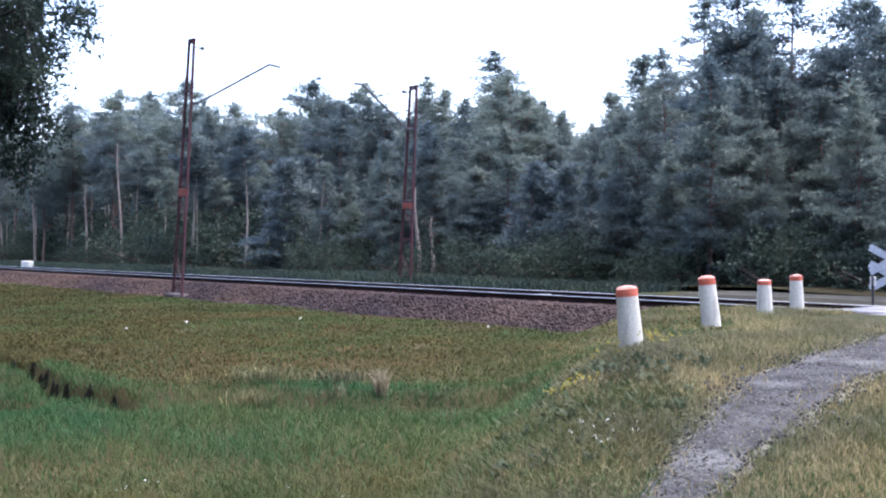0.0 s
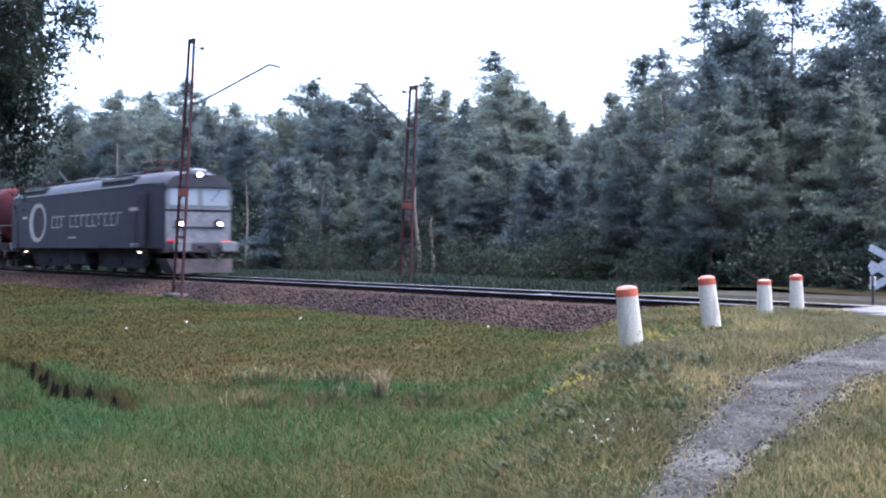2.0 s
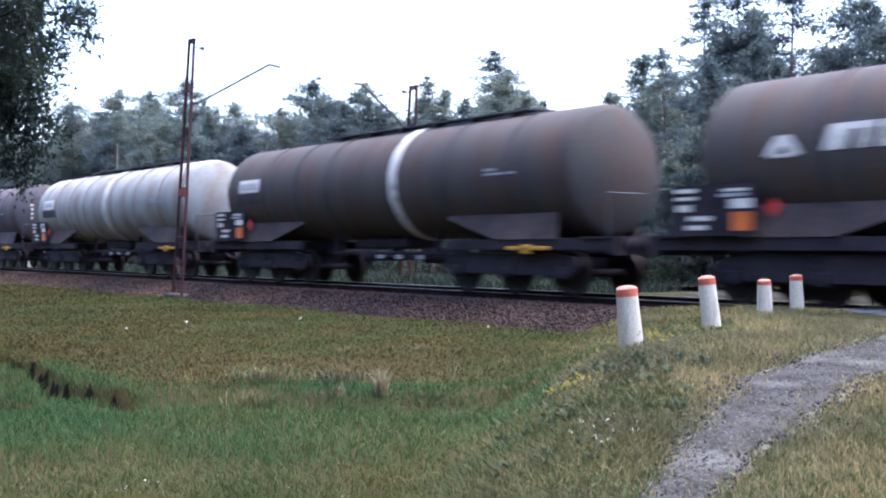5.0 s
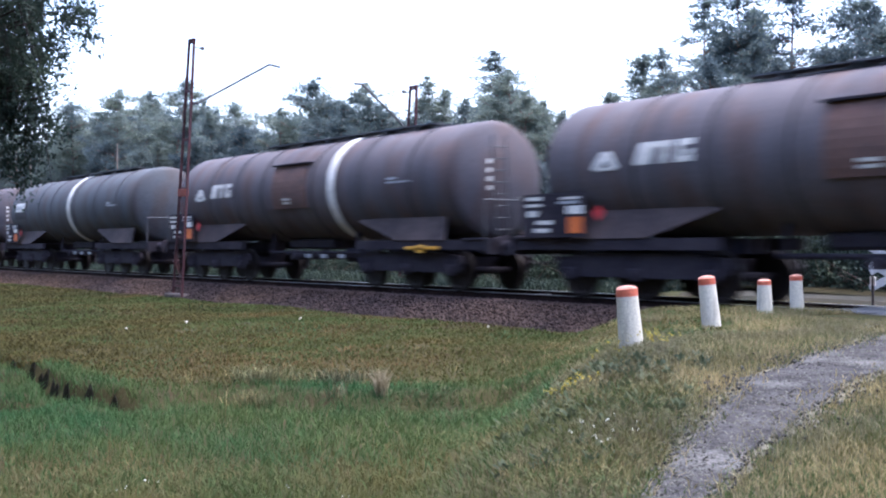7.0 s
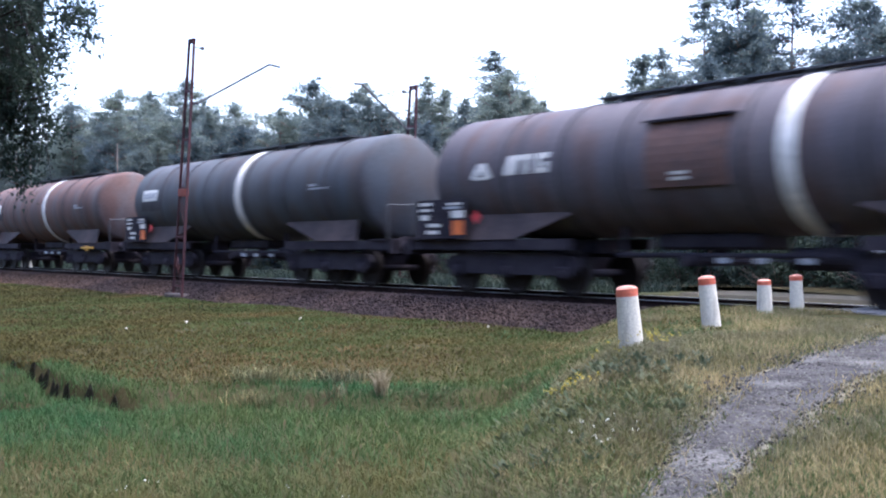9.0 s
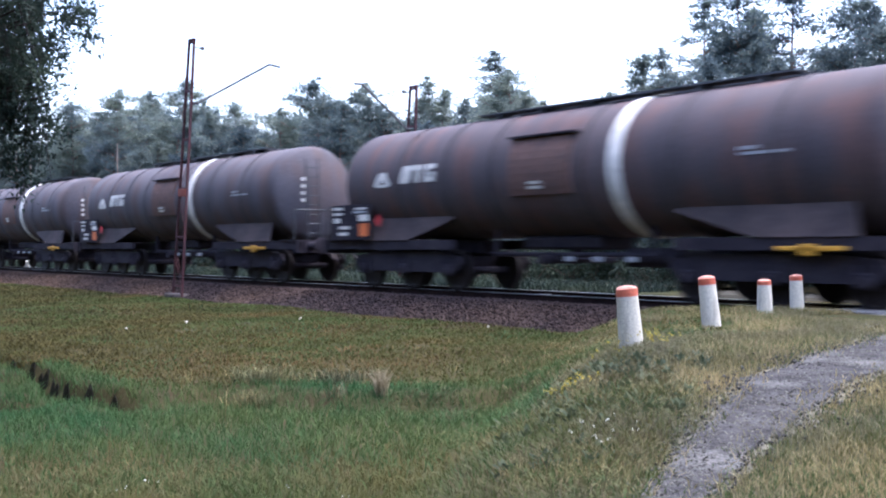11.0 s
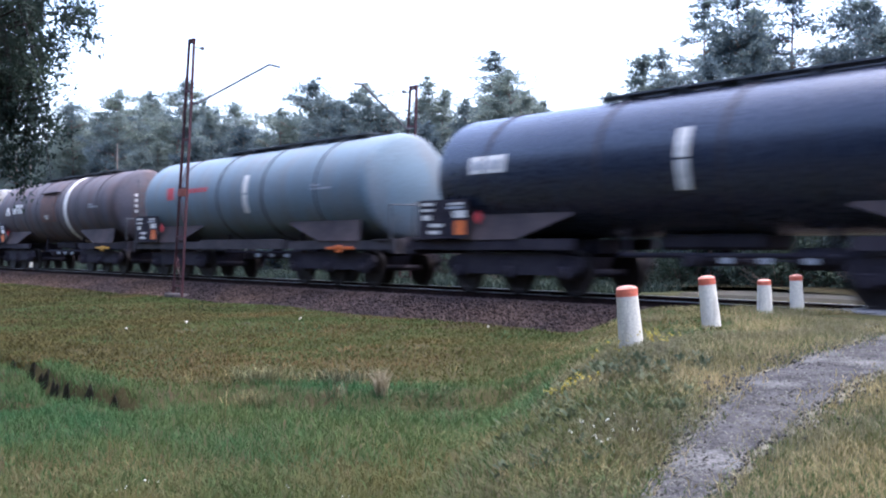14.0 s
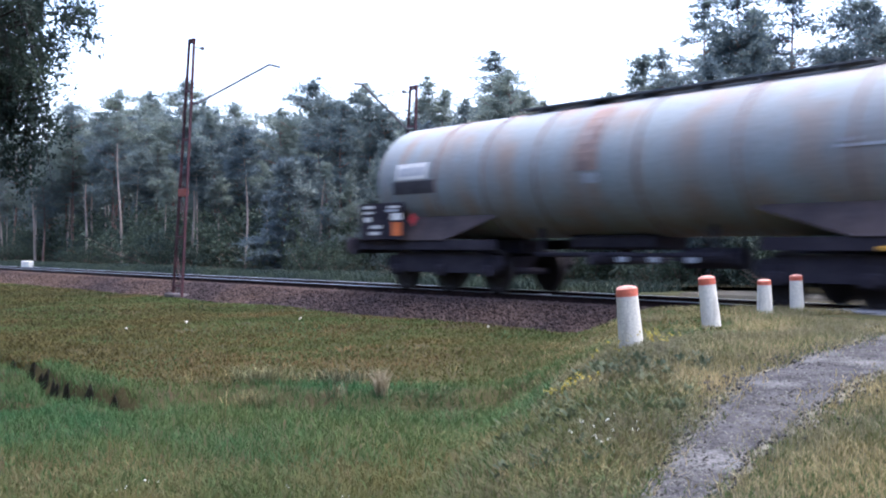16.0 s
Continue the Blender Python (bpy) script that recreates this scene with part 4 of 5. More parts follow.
def guard_post(x, y, z, tall, wide, lean_side, lean_on, words):
    root = tagged(new("guard_post"), words, "guard post", "guard posts by the crossing")
    r = wide / 2
    bm = bmesh.new()
    spun(bm, [(-0.25, r * 1.08), (0.0, r * 1.06), (tall * 0.4, r * 1.0), (tall * 0.83, r * 0.93)], 20, "z")
    part("shaft", bm, WHITEWASH, root, smooth=50)
    bm = bmesh.new()
    spun(bm, [(tall * 0.83, r * 0.945), (tall * 0.945, r * 0.93)], 20, "z")
    part("painted_band", bm, POST_RED, root, "faded red painted band", smooth=50)
    bm = bmesh.new()
    spun(bm, [(tall * 0.945, r * 0.92), (tall * 0.97, r * 0.80), (tall * 0.99, r * 0.5), (tall, r * 0.15)], 20, "z")
    part("cap", bm, POST_CAP, root, "rounded cap with worn pinkish paint", smooth=50)
    root.matrix_basis = pose(x, y, z, 0, 0, math.degrees(math.atan2(RIGHT.y, RIGHT.x))) @ pose(0, 0, 0, lean_on, lean_side, 0)


for across, deep, tall, wide, lean, on, words in ((1.88, 11.12, 0.63, 0.235, -5, 1, "whitewashed concrete guard post with red band, leaning"), (3.25, 13.48, 0.66, 0.22, -6, 0, "tall whitewashed guard post with red band, leaning"),
                                                 (4.75, 16.45, 0.52, 0.215, -1.5, 0, "short whitewashed guard post with red band in grass"), (5.44, 17.12, 0.57, 0.205, -2.5, 0, "whitewashed guard post with red band beside the rails")):
    p = spot(across, deep)
    guard_post(p.x, p.y, float(level(p.x, p.y)) - 0.01, tall, wide, lean, on, words)

# crossing sign, seen from behind
sign = tagged(new("crossing_sign"), "grey-backed double saltire level crossing sign on a post", "crossing sign")
bm = bmesh.new()
tube(bm, (0, 0, -0.4), (0, 0, 1.45), 0.035, 10)
part("post", bm, SIGN_GREY, sign)
for dz in (0.0, -0.34):
    for a in (28, -28):
        bm = bmesh.new()
        m = pose(0, 0.05 + 0.012 * (a > 0), 0.98 + dz, 0, a, 0)
        box(bm, -0.55, 0.55, -0.006, 0.006, -0.075, 0.075, m)
        part("arm", bm, SIGN_GREY, sign)
sign.matrix_basis = pose(-12.62, 4.5, float(level(-12.62, 4.5)) - 0.13, 0, 0, math.degrees(math.atan2(RIGHT.y, RIGHT.x)))
post = tagged(new("marker_post"), "thin dark marker post behind the track", "marker post")
bm = bmesh.new()
tube(bm, (0, 0, -0.2), (0, 0, 0.62), 0.028, 8)
part("shaft", bm, SLEEPER, post)
bm = bmesh.new()
soft_box(bm, -0.06, 0.06, -0.02, 0.02, 0.42, 0.6, 0.008)
part("plate", bm, WHITE, post, "small pale plate")
post.location = (-12.3, 3.2, float(level(-12.3, 3.2)))

# ---- train ----
def tank_paint(name, a, b, stain, rough=0.55, grime=(0.05, 0.045, 0.05), amount=0.55, streak=0.5, metal=0.0, spec=0.07):
    """Weathered tank paint: patches, rust, and dirt that ran down in streaks."""
    m, nt, p = nodes(name, rough, metal, spec)
    patch_ = noise_of(nt, 0.35, 5, (1, 0.5, 0.7), True)
    col = ramp(nt, patch_, 0.35, 0.65, a, b)
    col = blend(nt, ramp(nt, noise_of(nt, 1.3, 7, (1, 1, 0.35), True), 0.47, 0.68, (0, 0, 0), (0.85, 0.85, 0.85)), col, stain)
    run = ramp(nt, noise_of(nt, 2.6, 5, (1.0, 0.12, 0.12), True), 0.5 - 0.2 * streak, 0.75, (0, 0, 0), (amount, amount, amount))
    col = blend(nt, run, col, grime)
    fine = noise_of(nt, 14, 4, (1, 1, 1), True)
    col = blend(nt, 1.0, col, ramp(nt, fine, 0.3, 0.7, (0.85, 0.85, 0.85), (1.1, 1.1, 1.1)), "MULTIPLY")
    nt.links.new(col, p.inputs["Base Color"])
    nt.links.new(ramp(nt, fine, 0.3, 0.7, (rough,) * 3, (min(1.0, rough + 0.25),) * 3), p.inputs["Roughness"])
    return m


# underframe black, raised and tinted purple to take in a veil of haze
BLACK_STEEL = rough_mat("sooty_underframe_with_haze", (0.026, 0.022, 0.029), (0.049, 0.042, 0.049), 1.2, 12.0, 0.9, depth=0.004, moving=True, spec=0.12)
WHEEL_STEEL = rough_mat("brown_wheel_steel", (0.016, 0.012, 0.012), (0.03, 0.022, 0.02), 2.0, 14.0, 0.7, 0.2, 0.0, moving=True)
RING_DARK = rough_mat("dark_seam", (0.038, 0.034, 0.038), (0.064, 0.056, 0.058), 1.5, 12.0, 0.8, depth=0.0, moving=True)
RING_GREY = rough_mat("grey_seam", (0.14, 0.15, 0.155), (0.19, 0.2, 0.2), 1.5, 12.0, 0.8, depth=0.0, moving=True)
WALK_STEEL = rough_mat("walkway_grating", (0.055, 0.06, 0.065), (0.1, 0.105, 0.11), 2.0, 30.0, 0.7, 0.3, 0.0, moving=True)
RUST_DOOR = rough_mat("rusty_cover", (0.12, 0.073, 0.06), (0.17, 0.092, 0.07), 1.0, 12.0, 0.85, depth=0.0, stain=(0.075, 0.055, 0.052), moving=True)
ORANGE = rough_mat("orange_plate", (0.62, 0.14, 0.03), (0.75, 0.19, 0.05), 2.0, 20.0, 0.6, depth=0.0, moving=True)
RED = rough_mat("red_plate", (0.42, 0.03, 0.035), (0.52, 0.05, 0.05), 2.0, 20.0, 0.6, depth=0.0, moving=True)
AMBER = rough_mat("yellow_lever", (0.6, 0.3, 0.03), (0.7, 0.38, 0.05), 2.0, 20.0, 0.6, depth=0.0, moving=True)
PALE_GREY = rough_mat("pale_grey_paint", (0.32, 0.33, 0.34), (0.42, 0.43, 0.44), 1.0, 12.0, 0.55, depth=0.0, stain=(0.2, 0.19, 0.19), moving=True)
RUST_PALE = rough_mat("pale_rust", (0.16, 0.12, 0.105), (0.24, 0.165, 0.13), 1.2, 12.0, 0.8, depth=0.0, stain=(0.27, 0.24, 0.22), moving=True)
BEIGE = rough_mat("stained_white_band", (0.5, 0.48, 0.42), (0.66, 0.64, 0.6), 1.5, 12.0, 0.6, depth=0.0, stain=(0.3, 0.26, 0.21), moving=True)
BRIGHT_RED = rough_mat("bright_red_paint", (0.156, 0.021, 0.023), (0.213, 0.030, 0.030), 1.0, 12.0, 0.55, depth=0.0, moving=True)

GRIMY = rough_mat("grimy_saddle", (0.042, 0.038, 0.042), (0.077, 0.066, 0.067), 1.0, 10.0, 0.8, depth=0.0, moving=True, spec=0.2)

SADDLE = rough_mat("brown_grimy_saddle", (0.06, 0.047, 0.047), (0.105, 0.078, 0.072), 1.0, 10.0, 0.8, depth=0.0, moving=True, spec=0.15)

# tank radius and height of its middle over the rails
TANK_R, TANK_Z = 1.38, 2.58


def shell_y(z, lift):
    r = TANK_R + lift
    return -math.sqrt(max(0.0001, r * r - (z - TANK_Z) ** 2))


def patch(bm, u0, u1, z0, z1, skew=0.0, lift=0.012, rows=5):
    """A thin plate that lies on the near side of the tank."""
    grid = []
    for k in range(rows + 1):
        z = z0 + (z1 - z0) * k / rows
        s = skew * (z - z0)
        grid.append([bm.verts.new((u + s, shell_y(z, l), z)) for u, l in ((u0, lift), (u1, lift), (u1, -0.01), (u0, -0.01))])
    for a, b in zip(grid, grid[1:]):
        for i in range(4):
            j = (i + 1) % 4
            bm.faces.new((a[i], a[j], b[j], b[i]))
    bm.faces.new(grid[0][::-1])
    bm.faces.new(grid[-1])


def hoop(bm, u, wide, lift):
    spun_rows = [(u - wide / 2, TANK_R - 0.02), (u - wide / 2, TANK_R + lift), (u + wide / 2, TANK_R + lift), (u + wide / 2, TANK_R - 0.02)]
    spun(bm, spun_rows, 44, "x", (0, 0, TANK_Z))


def wheel_mesh():
    bm = bmesh.new()
    spun(bm, [(-0.065, 0.10), (-0.065, 0.40), (-0.068, 0.46), (0.035, 0.465), (0.045, 0.492), (0.07, 0.485), (0.072, 0.40), (0.03, 0.36), (0.02, 0.16), (0.06, 0.14), (0.06, 0.08)], 28, "y")
    return finish(bm, "wheel", WHEEL_STEEL, 35)


def bogie_mesh(axles, skirt=False):
    """Side frames with axle boxes and springs, and cross members."""
    bm = bmesh.new()
    for y in (-1.02, 1.02):
        a, b = axles[0] - 0.45, axles[-1] + 0.45
        prism(bm, [(a, 0.62), (a + 0.1, 0.5), (axles[0] + 0.4, 0.42), (axles[-1] - 0.4, 0.42), (b - 0.1, 0.5), (b, 0.62), (b - 0.1, 0.80), (axles[-1] - 0.5, 0.88), (axles[0] + 0.5, 0.88), (a + 0.1, 0.80)], y - 0.05, y + 0.05)
        if skirt:
            prism(bm, [(a + 0.15, 0.5), (a + 0.4, 0.24), (b - 0.4, 0.24), (b - 0.15, 0.5), (b - 0.1, 0.96), (a + 0.1, 0.96)], y - 0.12, y - 0.06)
        for x in axles:
            s = 1 if y > 0 else -1
            soft_box(bm, x - 0.13, x + 0.13, y - 0.08 + 0.06 * s, y + 0.08 + 0.06 * s, 0.34, 0.60, 0.03)
            tube(bm, (x, y, 0.46), (x, y + 0.19 * s, 0.46), 0.085, 12)
            for dx in (-0.19, 0.19):
                tube(bm, (x + dx, y + 0.05 * s, 0.42), (x + dx, y + 0.05 * s, 0.72), 0.06, 8)
    for x in (axles[0] + 0.65, axles[-1] - 0.65):
        box(bm, x - 0.12, x + 0.12, -1.0, 1.0, 0.5, 0.78)
    for x in axles:
        tube(bm, (x, -0.75, 0.465), (x, 0.75, 0.465), 0.08, 10)
    return finish(bm, "bogie_frame", BLACK_STEEL)


WHEEL = wheel_mesh()
AXLES = [-1.75, 0.0, 1.75]
WAGON_BOGIE = bogie_mesh(AXLES)
LOCO_AXLES = [-2.1, 0.0, 2.1]
LOCO_BOGIE = bogie_mesh(LOCO_AXLES, True)


def bogie(root, x, frame_mesh, axles, size=1.0):
    b = part("bogie", frame_mesh, BLACK_STEEL, root)
    b.location = (x, 0, 0)
    for a in axles:
        for y in (-0.753, 0.753):
            w = part("wheel", WHEEL, WHEEL_STEEL, b, "worn brown steel wheel")
            w.matrix_local = pose(a, y, 0.465 * size, 0, 0, 0 if y > 0 else 180) @ Matrix.Diagonal((size, 1, size, 1))


def buffer_pair(root, x, way, material=BLACK_STEEL, square=False):
    for y in (-0.875, 0.875):
        bm = bmesh.new()
        tube(bm, (x - 0.02 * way, y, 1.04), (x + 0.35 * way, y, 1.04), 0.12, 14)
        tube(bm, (x + 0.3 * way, y, 1.04), (x + 0.56 * way, y, 1.04), 0.085, 14)
        if square:
            soft_box(bm, min(x + 0.56 * way, x + 0.62 * way), max(x + 0.56 * way, x + 0.62 * way), y - 0.3, y + 0.3, 0.86, 1.2, 0.02)
        else:
            tube(bm, (x + 0.56 * way, y, 1.04), (x + 0.61 * way, y, 1.04), 0.23, 20)
        part("buffer", bm, material, root)


def drawgear(root, x, way):
    bm = bmesh.new()
    tube(bm, (x, 0, 1.02), (x + 0.42 * way, 0, 1.0), 0.05, 8)
    tube(bm, (x + 0.36 * way, -0.09, 0.96), (x + 0.6 * way, -0.09, 0.9), 0.03, 6)
    tube(bm, (x + 0.36 * way, 0.09, 0.96), (x + 0.6 * way, 0.09, 0.9), 0.03, 6)
    part("coupler", bm, BLACK_STEEL, root)
    for y in (-0.4, 0.4):
        bm = bmesh.new()
        bent(bm, [(x, y, 0.95), (x + 0.3 * way, y, 0.75), (x + 0.5 * way, y * 0.8, 0.62), (x + 0.55 * way, y * 0.6, 0.7)], 0.025, 6)
        part("brake_hose", bm, BLACK_STEEL, root)


def wagon(words, paint, rear, front_end, rings=(2.7, 4.4, 6.1, 8.9, 11.2, 13.4), band=None, band_mat=WHITE, marks="letters", door=False, plates=True, walkway=(4.6, 13.2), saddle=None, sill=None,
          patches=(), gauge=None, dark_panel=False, lever=AMBER, ring_mat=RING_DARK, short_rings=False):
    """A bogie tank wagon. Its origin is the rear end of the tank, on the rails; it runs towards +x."""
    L = front_end - 0.5
    root = tagged(new("tank_wagon"), words, "tank wagon", "tank wagons of the train")
    bm = bmesh.new()
    R, kn = 2.0 * TANK_R, 0.2 * TANK_R
    turn = math.asin((TANK_R - kn) / (R - kn))
    crown = R - (R - kn) * math.cos(turn)
    rows = [(-0.08 + R * (1 - math.cos(t)), max(0.02, R * math.sin(t))) for t in (turn * k / 5 for k in range(6))]
    rows += [(-0.08 + crown - kn * math.cos(t), TANK_R - kn + kn * math.sin(t)) for t in (turn + (math.pi / 2 - turn) * k / 5 for k in range(1, 6))]
    ends = len(rows)
    rows += [(4.0, TANK_R), (L - 4.0, TANK_R)]
    rows += [(L - 0.05 - u, r) for u, r in rows[:ends][::-1]]
    spun(bm, rows, 56, "x", (0, 0, TANK_Z))
    tank = part("tank", bm, paint, root, smooth=40)
    for u in rings:
        if u < L - 0.8:
            bm = bmesh.new()
            hoop(bm, u, 0.07, 0.022)
            part("ring", bm, ring_mat, tank, smooth=40)
    if band:
        bm = bmesh.new()
        if gauge == "short":
            patch(bm, band + 0.22, band + 0.48, 2.02, 2.56, 0, 0.03, 8)
            patch(bm, band + 0.22, band + 0.48, 2.6, 3.14, 0, 0.03, 8)
        else:
            hoop(bm, band, 0.34, 0.03)
        part("band", bm, band_mat, tank, "stained white band round the tank", smooth=40)
    if marks == "letters":
        for k, (a, b, sk) in enumerate(((2.72, 3.12, 0.35), (3.22, 3.6, 0.15), (3.7, 4.12, 0.0))):
            bm = bmesh.new()
            patch(bm, a, b, 2.52, 2.93, sk)
            if k == 1:
                bm.clear()
                patch(bm, a - 0.02, b + 0.04, 2.82, 2.93, 0.2)
                patch(bm, a + 0.12, a + 0.28, 2.52, 2.815, 0.2)
            if k == 2:
                bm.clear()
                patch(bm, a, a + 0.13, 2.52, 2.93, 0.2)
                patch(bm, a + 0.135, b, 2.82, 2.93, 0.2)
                patch(bm, a + 0.135, b, 2.52, 2.62, 0.2)
                patch(bm, b - 0.15, b, 2.625, 2.74, 0.2)
            part("lettering_block", bm, WHITE, tank, "plain white painted block")
        bm = bmesh.new()
        patch(bm, 1.62, 1.86, 2.50, 2.82, 0.75)
        patch(bm, 2.12, 2.34, 2.50, 2.82, -0.75)
        patch(bm, 1.72, 2.24, 2.46, 2.52, 0)
        part("emblem", bm, WHITE, tank, "white three-sided emblem shape")
    elif marks == "plate":
        if rings and gauge is None:
            bm = bmesh.new()
            patch(bm, 1.0, 2.62, 2.26, 2.56, 0, 0.006, 8)
            part("black_panel", bm, RING_DARK, tank, "dark panel below the plate")
        bm = bmesh.new()
        o = 1.5 if gauge else 1.15
        patch(bm, o, o + 1.2, 2.60, 2.98)
        part("sign_plate", bm, WHITE, tank, "white plate on the tank")
        for k in range(4):
            bm = bmesh.new()
            patch(bm, o + 0.10 + 0.26 * k, o + 0.28 + 0.26 * k, 2.68, 2.88, 0.1, 0.02)
            part("plain_bar", bm, PALE_GREY, tank)
    elif marks == "red":
        bm = bmesh.new()
        patch(bm, 2.35, 2.85, 2.58, 2.98, -0.3)
        part("emblem", bm, RED, tank, "red painted emblem shape")
        bm = bmesh.new()
        for k in range(6):
            patch(bm, 3.15 + 0.38 * k, 3.42 + 0.38 * k, 2.76, 2.9, 0.1)
        part("lettering_block", bm, RED, tank, "row of small red painted blocks")
    for a, b, z0, z1, m in patches:
        bm = bmesh.new()
        patch(bm, a, b, z0, z1, 0, 0.009, 8)
        part("repainted_panel", bm, m, tank)
    if door:
        bm = bmesh.new()
        patch(bm, 6.75, 8.6, 2.08, 3.28, 0, 0.045, 8)
        part("insulated_cover", bm, RUST_DOOR, tank, "rust-brown rectangular cover")
        bm = bmesh.new()
        y = shell_y(3.3, 0.0)
        prism(bm, [(6.65, 3.29), (8.7, 3.29), (8.7, 3.33), (6.65, 3.33)], y - 0.16, y + 0.1)
        part("drip_ledge", bm, BLACK_STEEL, tank)
        bm = bmesh.new()
        patch(bm, 7.35, 7.75, 2.20, 2.26, 0, 0.055)
        patch(bm, 7.35, 7.75, 2.30, 2.36, 0, 0.055)
        part("small_plate", bm, WHITE, tank, "two small white bars")
    if dark_panel:
        bm = bmesh.new()
        patch(bm, 13.1, 14.85, 1.72, 2.32, 0, 0.03, 8)
        part("dark_panel", bm, BLACK_STEEL, tank, "dark rectangular panel")
    # small stencils near the leading end, and one by the middle
    bm = bmesh.new()
    patch(bm, L - 2.9, L - 1.9, 2.55, 2.60, 0.0)
    patch(bm, L - 2.9, L - 2.5, 2.64, 2.70, 0.0)
    part("stencil_bars", bm, PALE_GREY, tank)
    # underframe: stub sills over the bogies, saddles, and belly gear
    saddle = saddle or SADDLE
    for x0, x1, s in ((-0.95, 4.6, 1), (L - 4.6, L + 0.95, -1)):
        e = x0 if s > 0 else x1
        for name, size in (("side_sill", (x0 + 0.13, x1, -1.23, -1.13, 0.95, 1.17)), ("side_sill", (x0 + 0.13, x1, 1.13, 1.23, 0.95, 1.17)), ("centre_sill", (x0 + 0.13, x1 - 0.13, -0.3, 0.3, 0.88, 1.16)),
                           ("headstock", (min(e, e + 0.12 * s), max(e, e + 0.12 * s), -1.3, 1.3, 0.85, 1.2)), ("end_deck", (min(e + 0.13 * s, e + 1.0 * s), max(e + 0.13 * s, e + 1.0 * s), -1.28, 1.28, 1.175, 1.21))):
            bm = bmesh.new()
            box(bm, *size)
            part(name, bm, sill or BLACK_STEEL, root)
        for y in (-1.22, 1.16):
            bm = bmesh.new()
            a, b = (1.2, 4.6) if s > 0 else (L - 1.0, L - 4.7)
            prism(bm, [(a - 0.25 * s, 1.17), (a + 1.7 * s, 1.17), (b - 0.1 * s, 1.66), (b - 0.2 * s, 1.72), (a - 0.1 * s, 1.72)], y, y + 0.05)
            for v in bm.verts:
                v.co.y += (v.co.z - 1.3) * (0.32 if y < 0 else -0.32)
            part("saddle", bm, saddle, root)
    if sill:
        bm = bmesh.new()
        for y in (-1.22, 1.22):
            box(bm, 4.6, L - 4.6, y - 0.05, y + 0.05, 0.95, 1.24)
        part("side_sill", bm, sill, root)
    bm = bmesh.new()
    soft_box(bm, 6.2, 8.6, -0.5, 0.5, 0.95, 1.25, 0.06)
    tube(bm, (5.4, -0.7, 0.85), (10.4, -0.7, 0.85), 0.05, 8)
    tube(bm, (9.2, -0.3, 0.8), (10.6, -0.3, 0.8), 0.2, 14)
    tube(bm, (7.4, -1.1, 0.75), (7.4, 1.1, 0.75), 0.1, 10)
    tube(bm, (7.4, 0, 0.75), (7.4, 0, 1.3), 0.14, 10)
    for x in (5.6, 10.2):
        box(bm, x - 0.04, x + 0.04, -0.75, -0.65, 0.8, 1.5)
    part("belly_gear", bm, BLACK_STEEL, root)
    for x in (8.2, 9.0, 9.9):
        bm = bmesh.new()
        box(bm, x, x + 0.22, -1.14, -1.10, 0.72, 0.82)
        part("lever_plate", bm, PALE_GREY, root)
    bm = bmesh.new()
    box(bm, 7.95, 10.2, -1.1, -1.06, 0.76, 0.79)
    part("lever_bar", bm, BLACK_STEEL, root)
    if lever:
        bm = bmesh.new()
        soft_box(bm, L - 2.2, L - 0.95, -1.34, -1.26, 0.94, 1.02, 0.015)
        soft_box(bm, L - 1.75, L - 1.5, -1.34, -1.26, 0.86, 1.06, 0.015)
        part("brake_lever", bm, lever, root, "orange-yellow brake changeover lever")
    bogie(root, 2.5, WAGON_BOGIE, AXLES)
    bogie(root, L - 2.5, WAGON_BOGIE, AXLES)
    buffer_pair(root, -0.95, -1)
    buffer_pair(root, L + 0.95, 1)
    drawgear(root, -0.95, -1)
    drawgear(root, L + 0.95, 1)
    # platform and panel with plates at the trailing end
    bm = bmesh.new()
    box(bm, -0.35, 1.45, -1.40, -1.37, 1.2, 2.08)
    board = part("notice_board", bm, BLACK_STEEL, root, "dark board with plates at the wagon end")
    if plates:
        for a, b, z0, z1, m in ((-0.25, 0.2, 1.95, 2.02, WHITE), (-0.25, 0.2, 1.82, 1.88, WHITE), (-0.2, 0.1, 1.62, 1.74, WHITE), (0.05, 0.55, 1.46, 1.54, WHITE), (0.0, 0.45, 1.30, 1.38, WHITE), (0.72, 1.3, 1.86, 1.92, PALE_GREY), (0.8, 1.3, 1.95, 2.0, WHITE), (1.0, 1.4, 1.28, 1.6, ORANGE), (0.95, 1.4, 1.66, 1.82, WHITE)):
            bm = bmesh.new()
            box(bm, a, b, -1.415, -1.401, z0, z1)
            part("plate", bm, m, board, "orange hazard plate" if m == ORANGE else "")
        bm = bmesh.new()
        prism(bm, [(1.62, 1.66), (1.78, 1.5), (1.94, 1.66), (1.78, 1.82)], -1.36, -1.34)
        part("hazard_diamond", bm, RED, root, "red hazard diamond plate")
    # ladder and handrails at the leading end
    bm = bmesh.new()
    for y in (-0.55, -0.15) if marks == "letters" or not band else ():
        tube(bm, (L + 0.28, y, 1.2), (L + 0.12, y, 3.55), 0.022, 6)
    for k in range(8 if marks == "letters" or not band else 0):
        z = 1.4 + 0.27 * k
        tube(bm, (L + 0.27 - 0.018 * k, -0.55, z), (L + 0.27 - 0.018 * k, -0.15, z), 0.016, 6)
    if bm.verts:
        part("ladder", bm, WALK_STEEL, root)
    for k in range(4 if marks == "letters" else 0):
        bm = bmesh.new()
        box(bm, L + 0.14, L + 0.16, -0.70, -0.60, 2.3 + 0.2 * k, 2.4 + 0.2 * k)
        part("reflector_plate", bm, WHITE, root)
    bm = bmesh.new()
